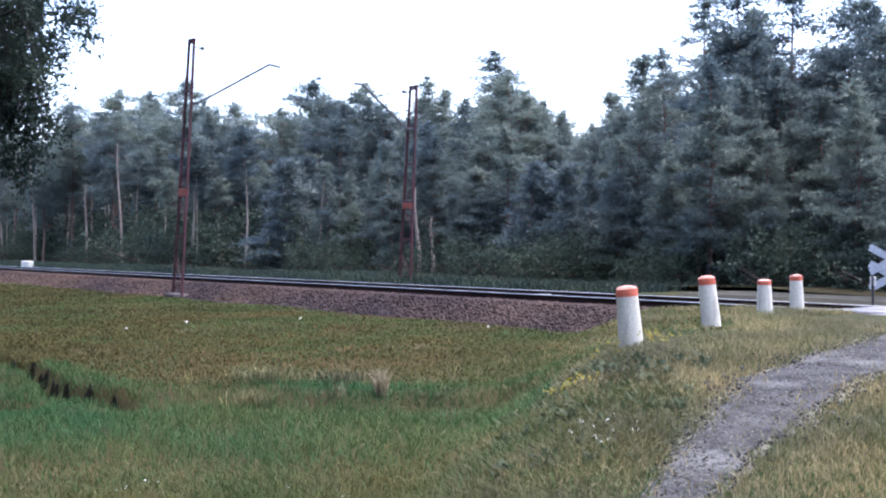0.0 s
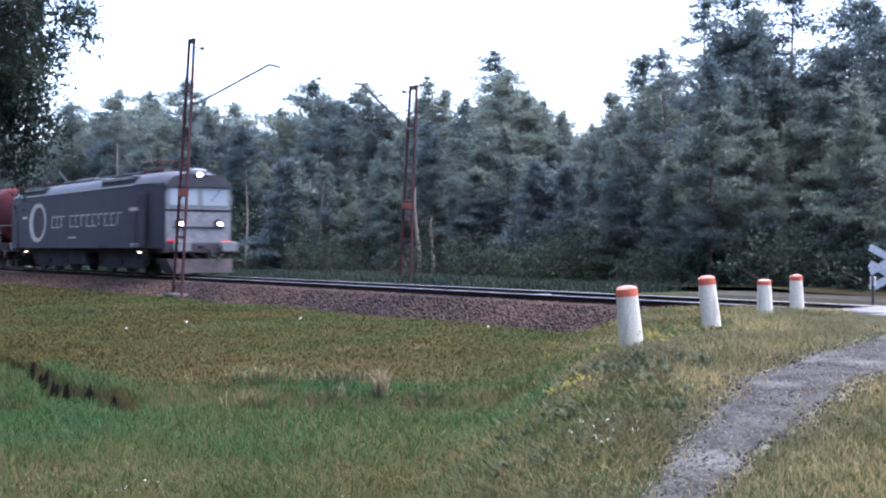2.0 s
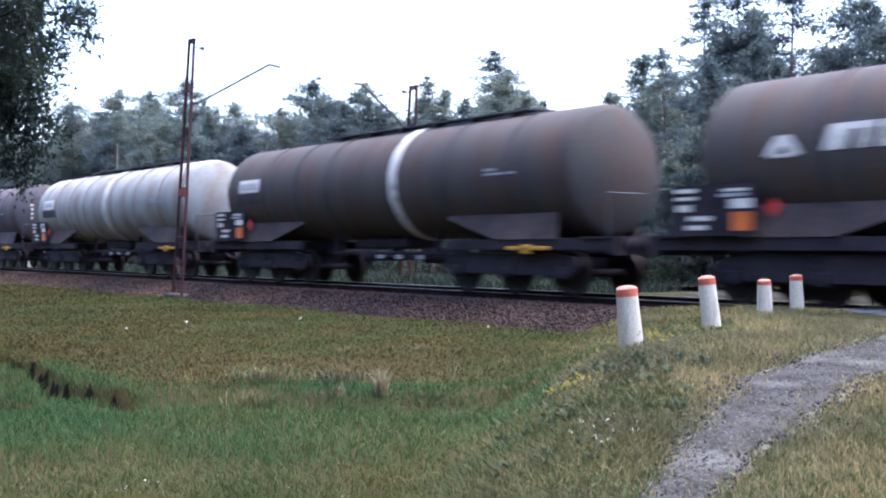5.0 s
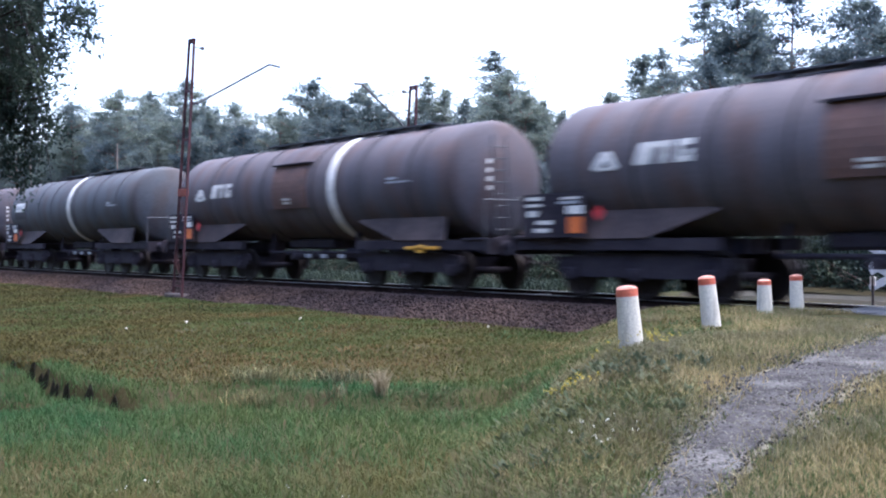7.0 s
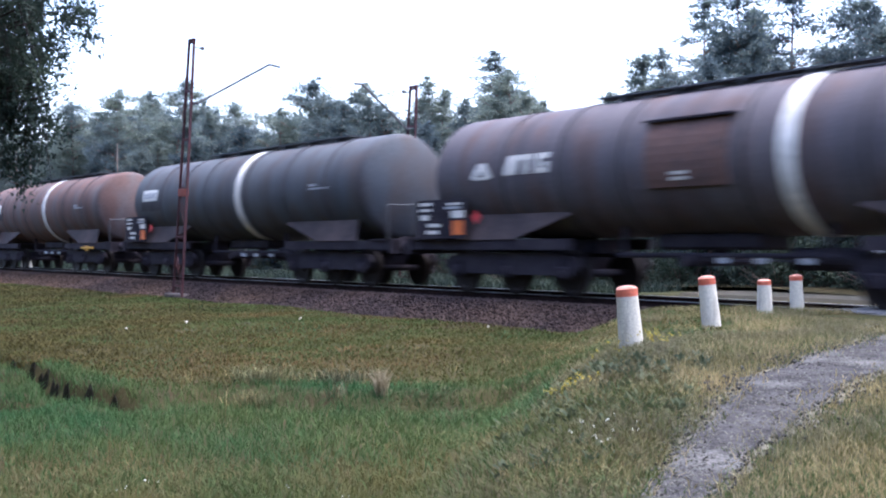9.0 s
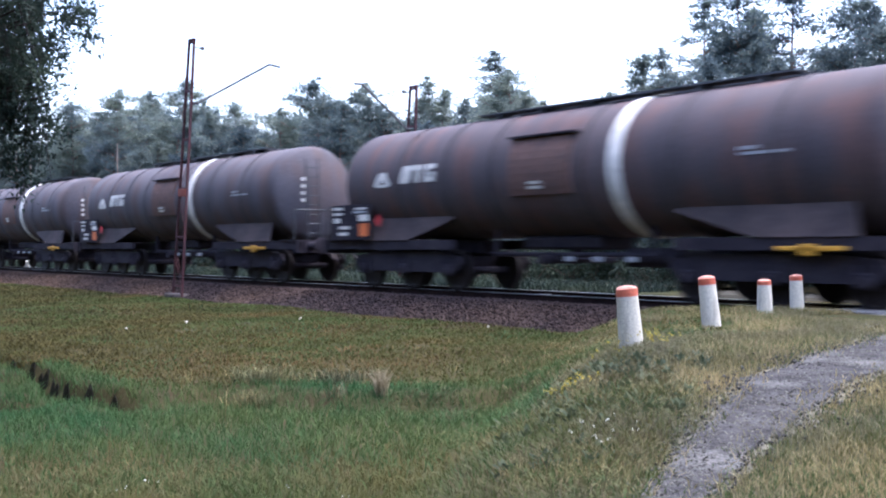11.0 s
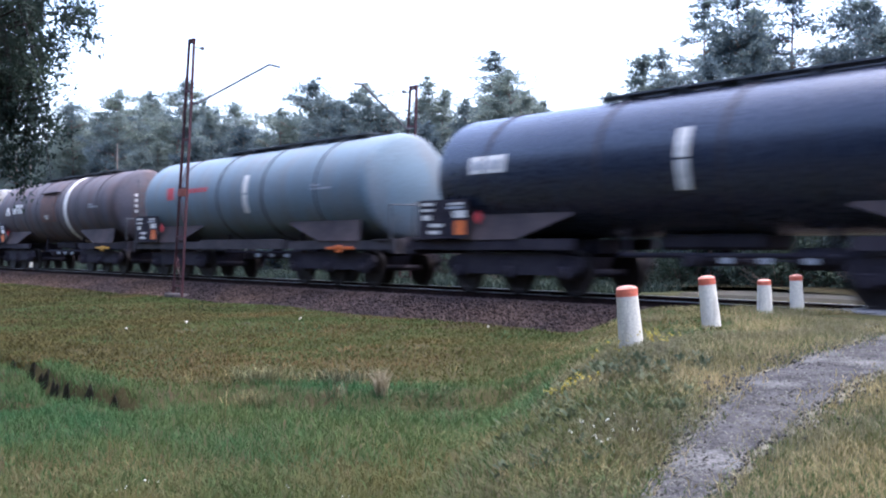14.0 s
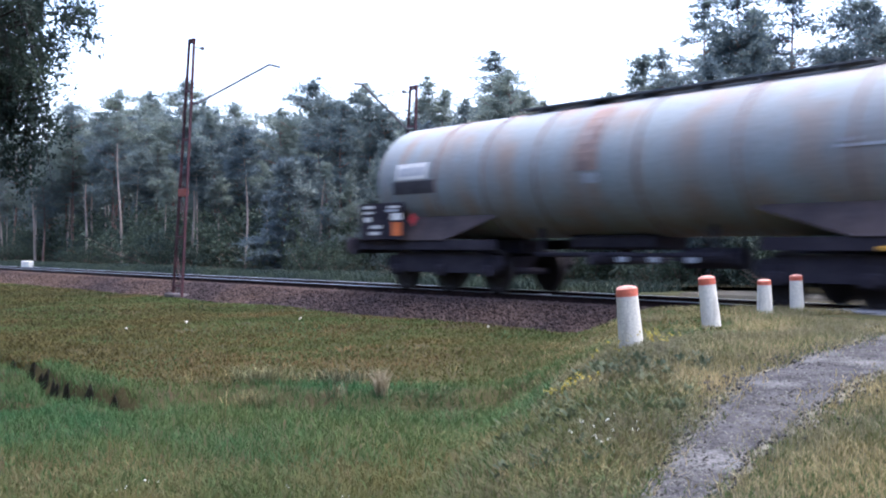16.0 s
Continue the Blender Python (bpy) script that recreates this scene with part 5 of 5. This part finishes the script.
    bent(bm, [(L + 0.7, -1.25, 1.2), (L + 0.7, -1.25, 2.05), (L + 0.7, -0.2, 2.05)], 0.02, 6)
    part("handrail", bm, WALK_STEEL, root)
    bm = bmesh.new()
    bent(bm, [(-0.75, -1.25, 1.2), (-0.75, -1.25, 2.05), (-0.75, 1.25, 2.05), (-0.75, 1.25, 1.2)], 0.02, 6)
    part("handrail", bm, WALK_STEEL, root)
    bm = bmesh.new()
    if marks == "plate" and (gauge or not rings):
        bent(bm, [(L - 1.35, -1.36, 1.2), (L - 1.35, -1.40, 2.0), (L - 1.15, -1.40, 2.06), (L - 0.98, -1.40, 2.0), (L - 0.98, -1.36, 1.2)], 0.022, 6)
        part("grab_rail", bm, PALE_GREY, root)
    # walkway and filling domes on top
    top = TANK_Z + TANK_R
    a, b = walkway
    bm = bmesh.new()
    box(bm, a, b, -0.45, -0.05, top + 0.05, top + 0.085)
    box(bm, a, b, 0.1, 0.4, top + 0.05, top + 0.085)
    for k in range(6):
        x = a + (b - a) * (k + 0.5) / 6
        box(bm, x - 0.03, x + 0.03, -0.45, 0.4, top - 0.12, top + 0.05)
    part("walkway", bm, WALK_STEEL, root, "dark grated roof walkway")
    for x in (L * 0.42, L * 0.5):
        bm = bmesh.new()
        spun(bm, [(top - 0.08, 0.27), (top + 0.06, 0.27), (top + 0.08, 0.31), (top + 0.11, 0.3), (top + 0.14, 0.2)], 20, "z", (x, 0.0, 0))
        part("filling_hatch", bm, WALK_STEEL, root, smooth=40)
    return root, rear


BROWN_TANK = tank_paint("brown_grey_tank", (0.094, 0.088, 0.098), (0.137, 0.120, 0.122), (0.112, 0.076, 0.067), 0.55)
DARK_TANK = tank_paint("dark_brown_tank", (0.076, 0.065, 0.071), (0.109, 0.089, 0.089), (0.131, 0.076, 0.065), 0.5)
SLATE_TANK = tank_paint("slate_grey_tank", (0.075, 0.083, 0.091), (0.102, 0.107, 0.109), (0.078, 0.063, 0.057), 0.5)
GREY_TANK = tank_paint("grey_rusty_tank", (0.072, 0.068, 0.063), (0.098, 0.086, 0.076), (0.098, 0.062, 0.048), 0.55)
PALE_TANK = tank_paint("pale_grey_tank", (0.304, 0.318, 0.303), (0.370, 0.370, 0.349), (0.228, 0.171, 0.140), 0.5, (0.152, 0.133, 0.121), 0.4)
WHITE_TANK = tank_paint("white_grey_tank", (0.220, 0.245, 0.250), (0.275, 0.288, 0.291), (0.283, 0.271, 0.291), 0.45, (0.209, 0.190, 0.203), 0.35)
RUST_TANK = tank_paint("rust_brown_tank", (0.124, 0.076, 0.063), (0.164, 0.101, 0.083), (0.134, 0.120, 0.115), 0.6)
NAVY_TANK = tank_paint("glossy_navy_tank", (0.014, 0.020, 0.038), (0.021, 0.027, 0.046), (0.021, 0.025, 0.040), 0.17, (0.010, 0.013, 0.018), 0.2, spec=0.5)
BLUE_TANK = tank_paint("blue_grey_tank", (0.142, 0.194, 0.222), (0.179, 0.229, 0.253), (0.179, 0.194, 0.198), 0.45, (0.147, 0.143, 0.139), 0.4)
RED_TANK = tank_paint("dark_red_tank", (0.070, 0.017, 0.020), (0.106, 0.023, 0.024), (0.037, 0.017, 0.021), 0.5, (0.019, 0.011, 0.014), 0.75)
STREAK_TANK = tank_paint("grey_tank_with_rust_streaks", (0.216, 0.240, 0.242), (0.273, 0.301, 0.289), (0.268, 0.199, 0.150), 0.5, (0.233, 0.180, 0.145), 0.5)

REDS = ((3.2, 4.6, 2.4, 3.25, BRIGHT_RED), (9.6, 12.1, 2.2, 3.25, BRIGHT_RED), (13.4, 15.2, 2.0, 3.1, BRIGHT_RED), (14.1, 14.6, 2.55, 2.85, WHITE))
FLEET = [
    dict(words="dark red tank wagon with repainted panels and white band", paint=RED_TANK, rear=-58.67, front_end=15.75, rings=(), band=7.6, marks="plate", patches=REDS, walkway=(4.0, 9.0), lever=None),
    dict(words="grey tank wagon with brown rusty rear and white band", paint=GREY_TANK, rear=-77.14, front_end=16.3, band=9.3, door=True, lever=None),
    dict(words="grimy brown-grey tank wagon with pale band", paint=GREY_TANK, rear=-95.5, front_end=16.1, band=9.2, band_mat=BEIGE, marks="plate"),
    dict(words="pale grey tank wagon with brown stains and white plate", paint=PALE_TANK, rear=-113.8, front_end=16.0, band=8.3, band_mat=BEIGE, marks="plate", ring_mat=RUST_PALE),
    dict(words="dark grey-brown tank wagon with rusty cover and white band", paint=BROWN_TANK, rear=-132.4, front_end=16.1, band=10.0, door=True),
    dict(words="sooty grey-brown tank wagon with cover and white band", paint=BROWN_TANK, rear=-150.3, front_end=15.9, band=9.9, door=True),
    dict(words="slate grey tank wagon with stained cream band", paint=SLATE_TANK, rear=-169.06, front_end=15.9, band=8.3, band_mat=BEIGE, marks="plate", lever=None),
    dict(words="dark brown-grey tank wagon with rust cover, orange lever", paint=BROWN_TANK, rear=-187.4, front_end=16.0, band=9.8, door=True),
    dict(words="dark slate tank wagon with white plate and band", paint=SLATE_TANK, rear=-205.4, front_end=16.0, band=8.4, marks="plate", lever=None),
    dict(words="rust-brown tank wagon with pale band", paint=RUST_TANK, rear=-224.0, front_end=16.0, band=8.8, band_mat=BEIGE, marks="plate"),
    dict(words="dark grey tank wagon with white markings and cover", paint=DARK_TANK, rear=-242.5, front_end=16.1, band=9.8, door=True),
    dict(words="brown weathered tank wagon with rusty cover and white band", paint=BROWN_TANK, rear=-261.45, front_end=16.2, band=9.8, door=True),
    dict(words="dark brown tank wagon with cover and bright white band", paint=BROWN_TANK, rear=-279.24, front_end=15.9, band=9.6, door=True),
    dict(words="clean pale grey-white tank wagon with dark panel", paint=WHITE_TANK, rear=-297.26, front_end=15.5, band=7.8, marks="plate", saddle=PALE_GREY, dark_panel=True, lever=None, ring_mat=RING_GREY),
    dict(words="glossy navy blue tank wagon with white plate", paint=NAVY_TANK, rear=-315.48, front_end=15.75, band=7.2, gauge="short", marks="plate", rings=(2.0, 5.4, 8.4, 12.6), lever=None),
    dict(words="light blue-grey tank wagon with red emblem, grey sill", paint=BLUE_TANK, rear=-332.62, front_end=15.2, band=7.6, gauge="short", marks="red", rings=(3.2, 6.1, 9.0, 12.0), sill=GRIMY, lever=ORANGE),
    dict(words="dark brown-grey tank wagon with cover and yellow lever", paint=BROWN_TANK, rear=-350.48, front_end=16.0, band=9.9, door=True),
    dict(words="pale grey tank wagon with rust streaks, last in train", paint=STREAK_TANK, rear=-369.2, front_end=16.5, band=None, marks="plate", patches=((7.3, 7.9, 2.5, 3.9, RUST_PALE), (7.5, 7.85, 2.25, 2.45, PALE_GREY)), lever=AMBER, ring_mat=RUST_PALE),
]

# ---- locomotive ----
LOCO_DARK = tank_paint("charcoal_loco_paint", (0.040, 0.038, 0.047), (0.053, 0.049, 0.060), (0.054, 0.050, 0.063), 0.55, (0.054, 0.049, 0.060), 0.35, spec=0.15)
LOCO_ROOF = rough_mat("grey_loco_roof", (0.033, 0.033, 0.039), (0.055, 0.055, 0.062), 0.8, 10.0, 0.55, depth=0.0, moving=True)
LOCO_FRONT = rough_mat("light_grey_loco_front", (0.155, 0.161, 0.167), (0.213, 0.218, 0.224), 1.5, 12.0, 0.5, depth=0.0, stain=(0.127, 0.127, 0.132), moving=True)
LOCO_MARK = rough_mat("pale_loco_marking", (0.3, 0.295, 0.255), (0.42, 0.41, 0.36), 1.5, 12.0, 0.5, depth=0.0, moving=True)
LOUVRE = rough_mat("dark_louvre", (0.02, 0.02, 0.022), (0.035, 0.035, 0.04), 4.0, 30.0, 0.8, depth=0.0, moving=True)
PANTO_RED = rough_mat("red_pantograph", (0.051, 0.012, 0.014), (0.072, 0.018, 0.019), 2.0, 20.0, 0.7, depth=0.0, moving=True)
# pale base colour stands for the sky mirrored in the cab windows
CAB_GLASS, gnt, gp = nodes("cab_glass_sky_tint", 0.06, 0.4, 0.6)
gp.inputs["Base Color"].default_value = (0.46, 0.52, 0.56, 1)
HEADLIGHT = glow("headlight", (1.0, 0.96, 0.88), 2.2)
SIDE_GLOW = glow("side_glow", (1.0, 0.72, 0.48), 1.2)


def locomotive():
    root = tagged(new("locomotive"), "charcoal electric locomotive with light grey cab front", "locomotive")
    B, F = -17.95, -0.5
    stations = ((B, 1.25), (B + 2.0, 1.5), (F - 2.0, 1.5), (F, 1.25))
    bm = bmesh.new()
    loft(bm, [[(x, -w, 0.97), (x, w, 0.97), (x, w, 3.22), (x, -w, 3.22)] for x, w in stations])
    body = part("body", bm, LOCO_DARK, root)
    bm = bmesh.new()
    loft(bm, [[(x, -w * a, z + dz) for a, dz in ((1.0, 0.0), (0.93, 0.16), (0.78, 0.33), (0.5, 0.43), (-0.5, 0.43), (-0.78, 0.33), (-0.93, 0.16), (-1.0, 0.0))] for x, w, z in ((B - 0.1, 1.24, 3.10), (B + 0.6, 1.34, 3.225), (B + 2.0, 1.5, 3.23), (F - 2.0, 1.5, 3.23), (F - 0.6, 1.34, 3.225), (F + 0.12, 1.24, 3.10))])
    part("roof", bm, LOCO_ROOF, root, "grey roof with sloping sides", smooth=30)
    for a, b in ((-15.8, -12.5), (-5.85, -2.6)):
        bm = bmesh.new()
        prism(bm, [(a, 3.27), (b, 3.27), (b, 3.53), (a, 3.53)], -1.46, -0.7)
        lou = part("louvre_panel", bm, LOUVRE, root, "dark louvred roof panel")
        for k in range(4):
            bm = bmesh.new()
            box(bm, a + 0.05, b - 0.05, -1.475, -1.462, 3.30 + 0.055 * k, 3.325 + 0.055 * k)
            part("slat", bm, LOCO_MARK if k == 3 else LOUVRE, lou)
    # front and rear faces
    for end, way in ((F, 1), (B, -1)):
        cab = new("cab_front")
        cab.parent = root
        lo, hi = (end + 0.015 * way, end + 0.045 * way)
        x0, x1 = min(lo, hi), max(lo, hi)
        bm = bmesh.new()
        soft_box(bm, x0, x1, -1.22, 1.22, 1.15, 2.24, 0.012)
        panel = part("front_panel", bm, LOCO_FRONT, cab, "light grey lower cab front")
        bm = bmesh.new()
        soft_box(bm, x0, x1, -1.22, 1.22, 2.31, 3.2, 0.012)
        part("window_surround", bm, LOCO_FRONT, cab)
        bm = bmesh.new()
        box(bm, x0, x1 + 0.01, -1.21, 1.21, 2.245, 2.305)
        part("trim_strip", bm, BLACK_STEEL, cab)
        for a, b in ((-1.08, -0.05), (0.12, 1.08)):
            bm = bmesh.new()
            xx = end + 0.05 * way
            loft(bm, [[(xx, a, 2.44), (xx, b, 2.44), (xx - 0.012 * way, b, 3.06), (xx - 0.012 * way, a, 3.06)], [(xx + 0.02 * way, a + 0.02, 2.46), (xx + 0.02 * way, b - 0.02, 2.46), (xx + 0.004 * way, b - 0.02, 3.04), (xx + 0.004 * way, a + 0.02, 3.04)]])
            part("windscreen", bm, CAB_GLASS, cab, "cab windscreen with reflected sky in its colour")
            bm = bmesh.new()
            tube(bm, (xx + 0.05 * way, (a + b) / 2 + 0.2, 3.04), (xx + 0.05 * way, (a + b) / 2 - 0.15, 2.62), 0.012, 6)
            part("wiper", bm, BLACK_STEEL, cab)
        bm = bmesh.new()
        box(bm, x0, x1 + 0.03, -0.95, 0.95, 1.66, 1.72)
        part("lamp_strip", bm, BLACK_STEEL, cab)
        for y in (-0.72, 0.72):
            bm = bmesh.new()
            spun(bm, [(end + 0.03 * way, 0.17), (end + 0.1 * way, 0.17), (end + 0.11 * way, 0.14)], 18, "x", (0, y, 1.82))
            part("headlight_housing", bm, BLACK_STEEL, cab)
            bm = bmesh.new()
            spun(bm, [(end + 0.112 * way, 0.075), (end + 0.13 * way, 0.05)], 16, "x", (0, y + 0.05, 1.82))
            part("headlight", bm, HEADLIGHT if way > 0 else LOCO_FRONT, cab, "lit white headlight" if way > 0 else "")
        bm = bmesh.new()
        soft_box(bm, end - 0.35 if way > 0 else end - 0.12, end + 0.12 if way > 0 else end + 0.35, -0.3, 0.3, 3.36, 3.74, 0.06)
        part("roof_lamp_box", bm, LOCO_FRONT, cab, "grey box of the roof headlight")
        bm = bmesh.new()
        spun(bm, [(end + 0.122 * way, 0.085), (end + 0.14 * way, 0.06)], 16, "x", (0, 0.0, 3.53))
        part("headlight", bm, HEADLIGHT if way > 0 else LOCO_FRONT, cab, "lit roof headlight" if way > 0 else "")
        for y in (-1.02, 1.02):
            bm = bmesh.new()
            soft_box(bm, min(end + 0.02 * way, end + 0.08 * way), max(end + 0.02 * way, end + 0.08 * way), y - 0.16, y + 0.16, 1.17, 1.27, 0.015)
            part("tail_lamp", bm, RED, cab, "dull red tail lamp")
        bm = bmesh.new()
        soft_box(bm, min(end - 0.2 * way, end + 0.06 * way), max(end - 0.2 * way, end + 0.06 * way), -1.25, 1.25, 0.80, 1.14, 0.03)
        part("buffer_beam", bm, GRIMY, cab)
        bm = bmesh.new()
        loft(bm, [[(end - 0.55 * way, -1.35, 0.60), (end - 0.1 * way, 1.35 * 0.98, 0.60), (end - 0.1 * way, 1.3, 0.12), (end - 0.25 * way, -1.1, 0.12)], [(end + 0.05 * way, -1.2, 0.60), (end + 0.05 * way, 1.2, 0.60), (end + 0.28 * way, 1.15, 0.12), (end + 0.28 * way, -1.0, 0.12)]])
        part("snow_plough", bm, GRIMY, cab, "scuffed grey plough blade")
        buffer_pair(cab, end + 0.05 * way, way, LOCO_FRONT, True)
        drawgear(cab, end + 0.05 * way, way)
    # markings on the side
    def ellipse_ring(y, cx, cz, ro, zo, ri, zi, shift):
        bm = bmesh.new()
        n = 48
        rings = []
        for rx, rz, dx, yy in ((ro, zo, 0, y), (ri, zi, shift, y), (ri, zi, shift, y + 0.012), (ro, zo, 0, y + 0.012)):
            rings.append([bm.verts.new((cx + dx + rx * math.cos(2 * math.pi * i / n) + 0.12 * rz * math.sin(2 * math.pi * i / n), yy, cz + rz * math.sin(2 * math.pi * i / n))) for i in range(n)])
        for a, b in zip(rings, rings[1:] + rings[:1]):
            for i in range(n):
                j = (i + 1) % n
                bm.faces.new((a[i], a[j], b[j], b[i]))
        return bm

    part("ring_emblem", ellipse_ring(-1.512, -13.42, 2.06, 1.13, 0.84, 0.80, 0.67, 0.14), LOCO_MARK, body, "pale ring emblem on the side")
    part("inner_arc", ellipse_ring(-1.511, -13.22, 2.0, 0.52, 0.62, 0.36, 0.52, -0.1), SADDLE, body)
    xs = [-11.5 + 0.58 * k for k in range(3)] + [-9.3 + 0.64 * k for k in range(9)]
    for k, x in enumerate(xs):
        bm = bmesh.new()
        z0, z1 = 1.80, 2.29
        w = 0.44
        box(bm, x, x + w, -1.512, -1.50, z1 - 0.055, z1)
        if k % 3 != 2:
            box(bm, x, x + w, -1.512, -1.50, z0, z0 + 0.045)
        box(bm, x, x + 0.05, -1.512, -1.50, z0 + 0.046, z1 - 0.056)
        part("lettering_block", bm, LOCO_MARK, body, "plain pale painted block")
    for a, b, z0, z1, m in ((-15.5, -14.9, 2.26, 2.35, LOCO_MARK), (-3.0, -2.2, 2.3, 2.42, LOCO_MARK), (-9.5, -8.6, 1.36, 1.42, PALE_GREY), (-2.9, -2.2, 1.10, 1.14, PALE_GREY), (-2.9, -2.2, 1.02, 1.06, PALE_GREY), (-6.1, -5.1, 0.99, 1.09, LOUVRE)):
        bm = bmesh.new()
        box(bm, a, b, -1.512, -1.50, z0, z1)
        part("side_plate", bm, m, body)
    bm = bmesh.new()
    box(bm, -15.9, -2.6, -1.525, -1.502, 3.19, 3.225)
    part("eave_gutter", bm, LOCO_MARK, root, "pale gutter along the eave")
    for x in (-16.55, -1.95):
        bm = bmesh.new()
        box(bm, x - 0.36, x + 0.36, -1.49, -1.455, 1.1, 2.95)
        door = part("cab_door", bm, LOCO_DARK, body)
        bm = bmesh.new()
        box(bm, x - 0.22, x + 0.22, -1.5, -1.485, 2.35, 2.85)
        part("door_window", bm, LOUVRE, door)
        for s in (-0.42, 0.42):
            bm = bmesh.new()
            bent(bm, [(x + s, -1.5, 1.0), (x + s, -1.56, 1.04), (x + s, -1.56, 2.16), (x + s, -1.5, 2.2)], 0.018, 6)
            part("grab_rail", bm, LOUVRE, body)
        bm = bmesh.new()
        for z in (0.42, 0.66, 0.88):
            box(bm, x - 0.3, x + 0.3, -1.45, -1.28, z, z + 0.03)
        part("steps", bm, BLACK_STEEL, root)
    # two small emissive blocks low on the near side
    for x in (-15.41, -2.35):
        bm = bmesh.new()
        soft_box(bm, x - 0.065, x + 0.065, -1.42, -1.36, 0.79, 0.85, 0.012)
        part("side_glow", bm, SIDE_GLOW, root, "small glowing block low on the side")
    bm = bmesh.new()
    soft_box(bm, -10.3, -8.2, -1.25, 1.25, 0.28, 0.97, 0.05)
    box(bm, B + 0.3, F - 0.3, -1.2, 1.2, 0.8, 0.97)
    part("equipment_box", bm, BLACK_STEEL, root)
    bogie(root, -12.8, LOCO_BOGIE, LOCO_AXLES, 1.2)
    bogie(root, -4.6, LOCO_BOGIE, LOCO_AXLES, 1.2)
    # roof gear
    for x, way in ((-3.2, 1), (-15.2, -1)):
        panto = new("pantograph")
        panto.parent = root
        for y in (-0.5, 0.5):
            bm = bmesh.new()
            tube(bm, (x - 0.9, y, 3.86), (x + 0.9, y, 3.86), 0.035, 6)
            for s in (-0.8, 0.8):
                tube(bm, (x + s, y, 3.64), (x + s, y, 3.86), 0.05, 8)
            part("base_rail", bm, PANTO_RED, panto, "red pantograph base rail on insulators")
        up = 1.15 if way < 0 else 0.14
        metal = PANTO_RED if way > 0 else WALK_STEEL
        for y in (-0.45, 0.45):
            bm = bmesh.new()
            bent(bm, [(x, y, 3.9), (x + 1.15 * way, y * 0.8, 3.98 + up * 0.5), (x + 0.1 * way, y * 0.9, 4.02 + up)], 0.02, 6)
            part("arm", bm, metal, panto)
        for s in (-0.12, 0.12):
            bm = bmesh.new()
            bent(bm, [(x + 0.1 * way + s, -0.9, 3.93 + up), (x + 0.1 * way + s, -0.6, 4.03 + up), (x + 0.1 * way + s, 0.6, 4.03 + up), (x + 0.1 * way + s, 0.9, 3.93 + up)], 0.02, 6)
            part("contact_strip", bm, metal, panto)
    bm = bmesh.new()
    bent(bm, [(-14.0, -0.2, 3.85), (-9.0, -0.2, 3.85), (-4.6, -0.2, 3.85)], 0.03, 6)
    for x in (-13, -11, -9.5, -7.5, -5.5):
        spun(bm, [(3.64, 0.08), (3.7, 0.05), (3.74, 0.08), (3.78, 0.05), (3.84, 0.04)], 10, "z", (x, -0.2, 0))
    soft_box(bm, -11.5, -9.4, -0.5, 0.5, 3.62, 3.86, 0.05)
    part("roof_busbar", bm, WALK_STEEL, root)
    return root


SPEED = 25.63
train = [(locomotive(), -22.79)] + [wagon(**f) for f in FLEET]


def motions():
    for ob, at in train:
        walk(ob, [(t, pose(at + SPEED * (t - 2.5), 0, 0)) for t in (-0.5, 0, 2, 4, 6, 8, 10, 12, 14, 16, 16.5)])


motions()
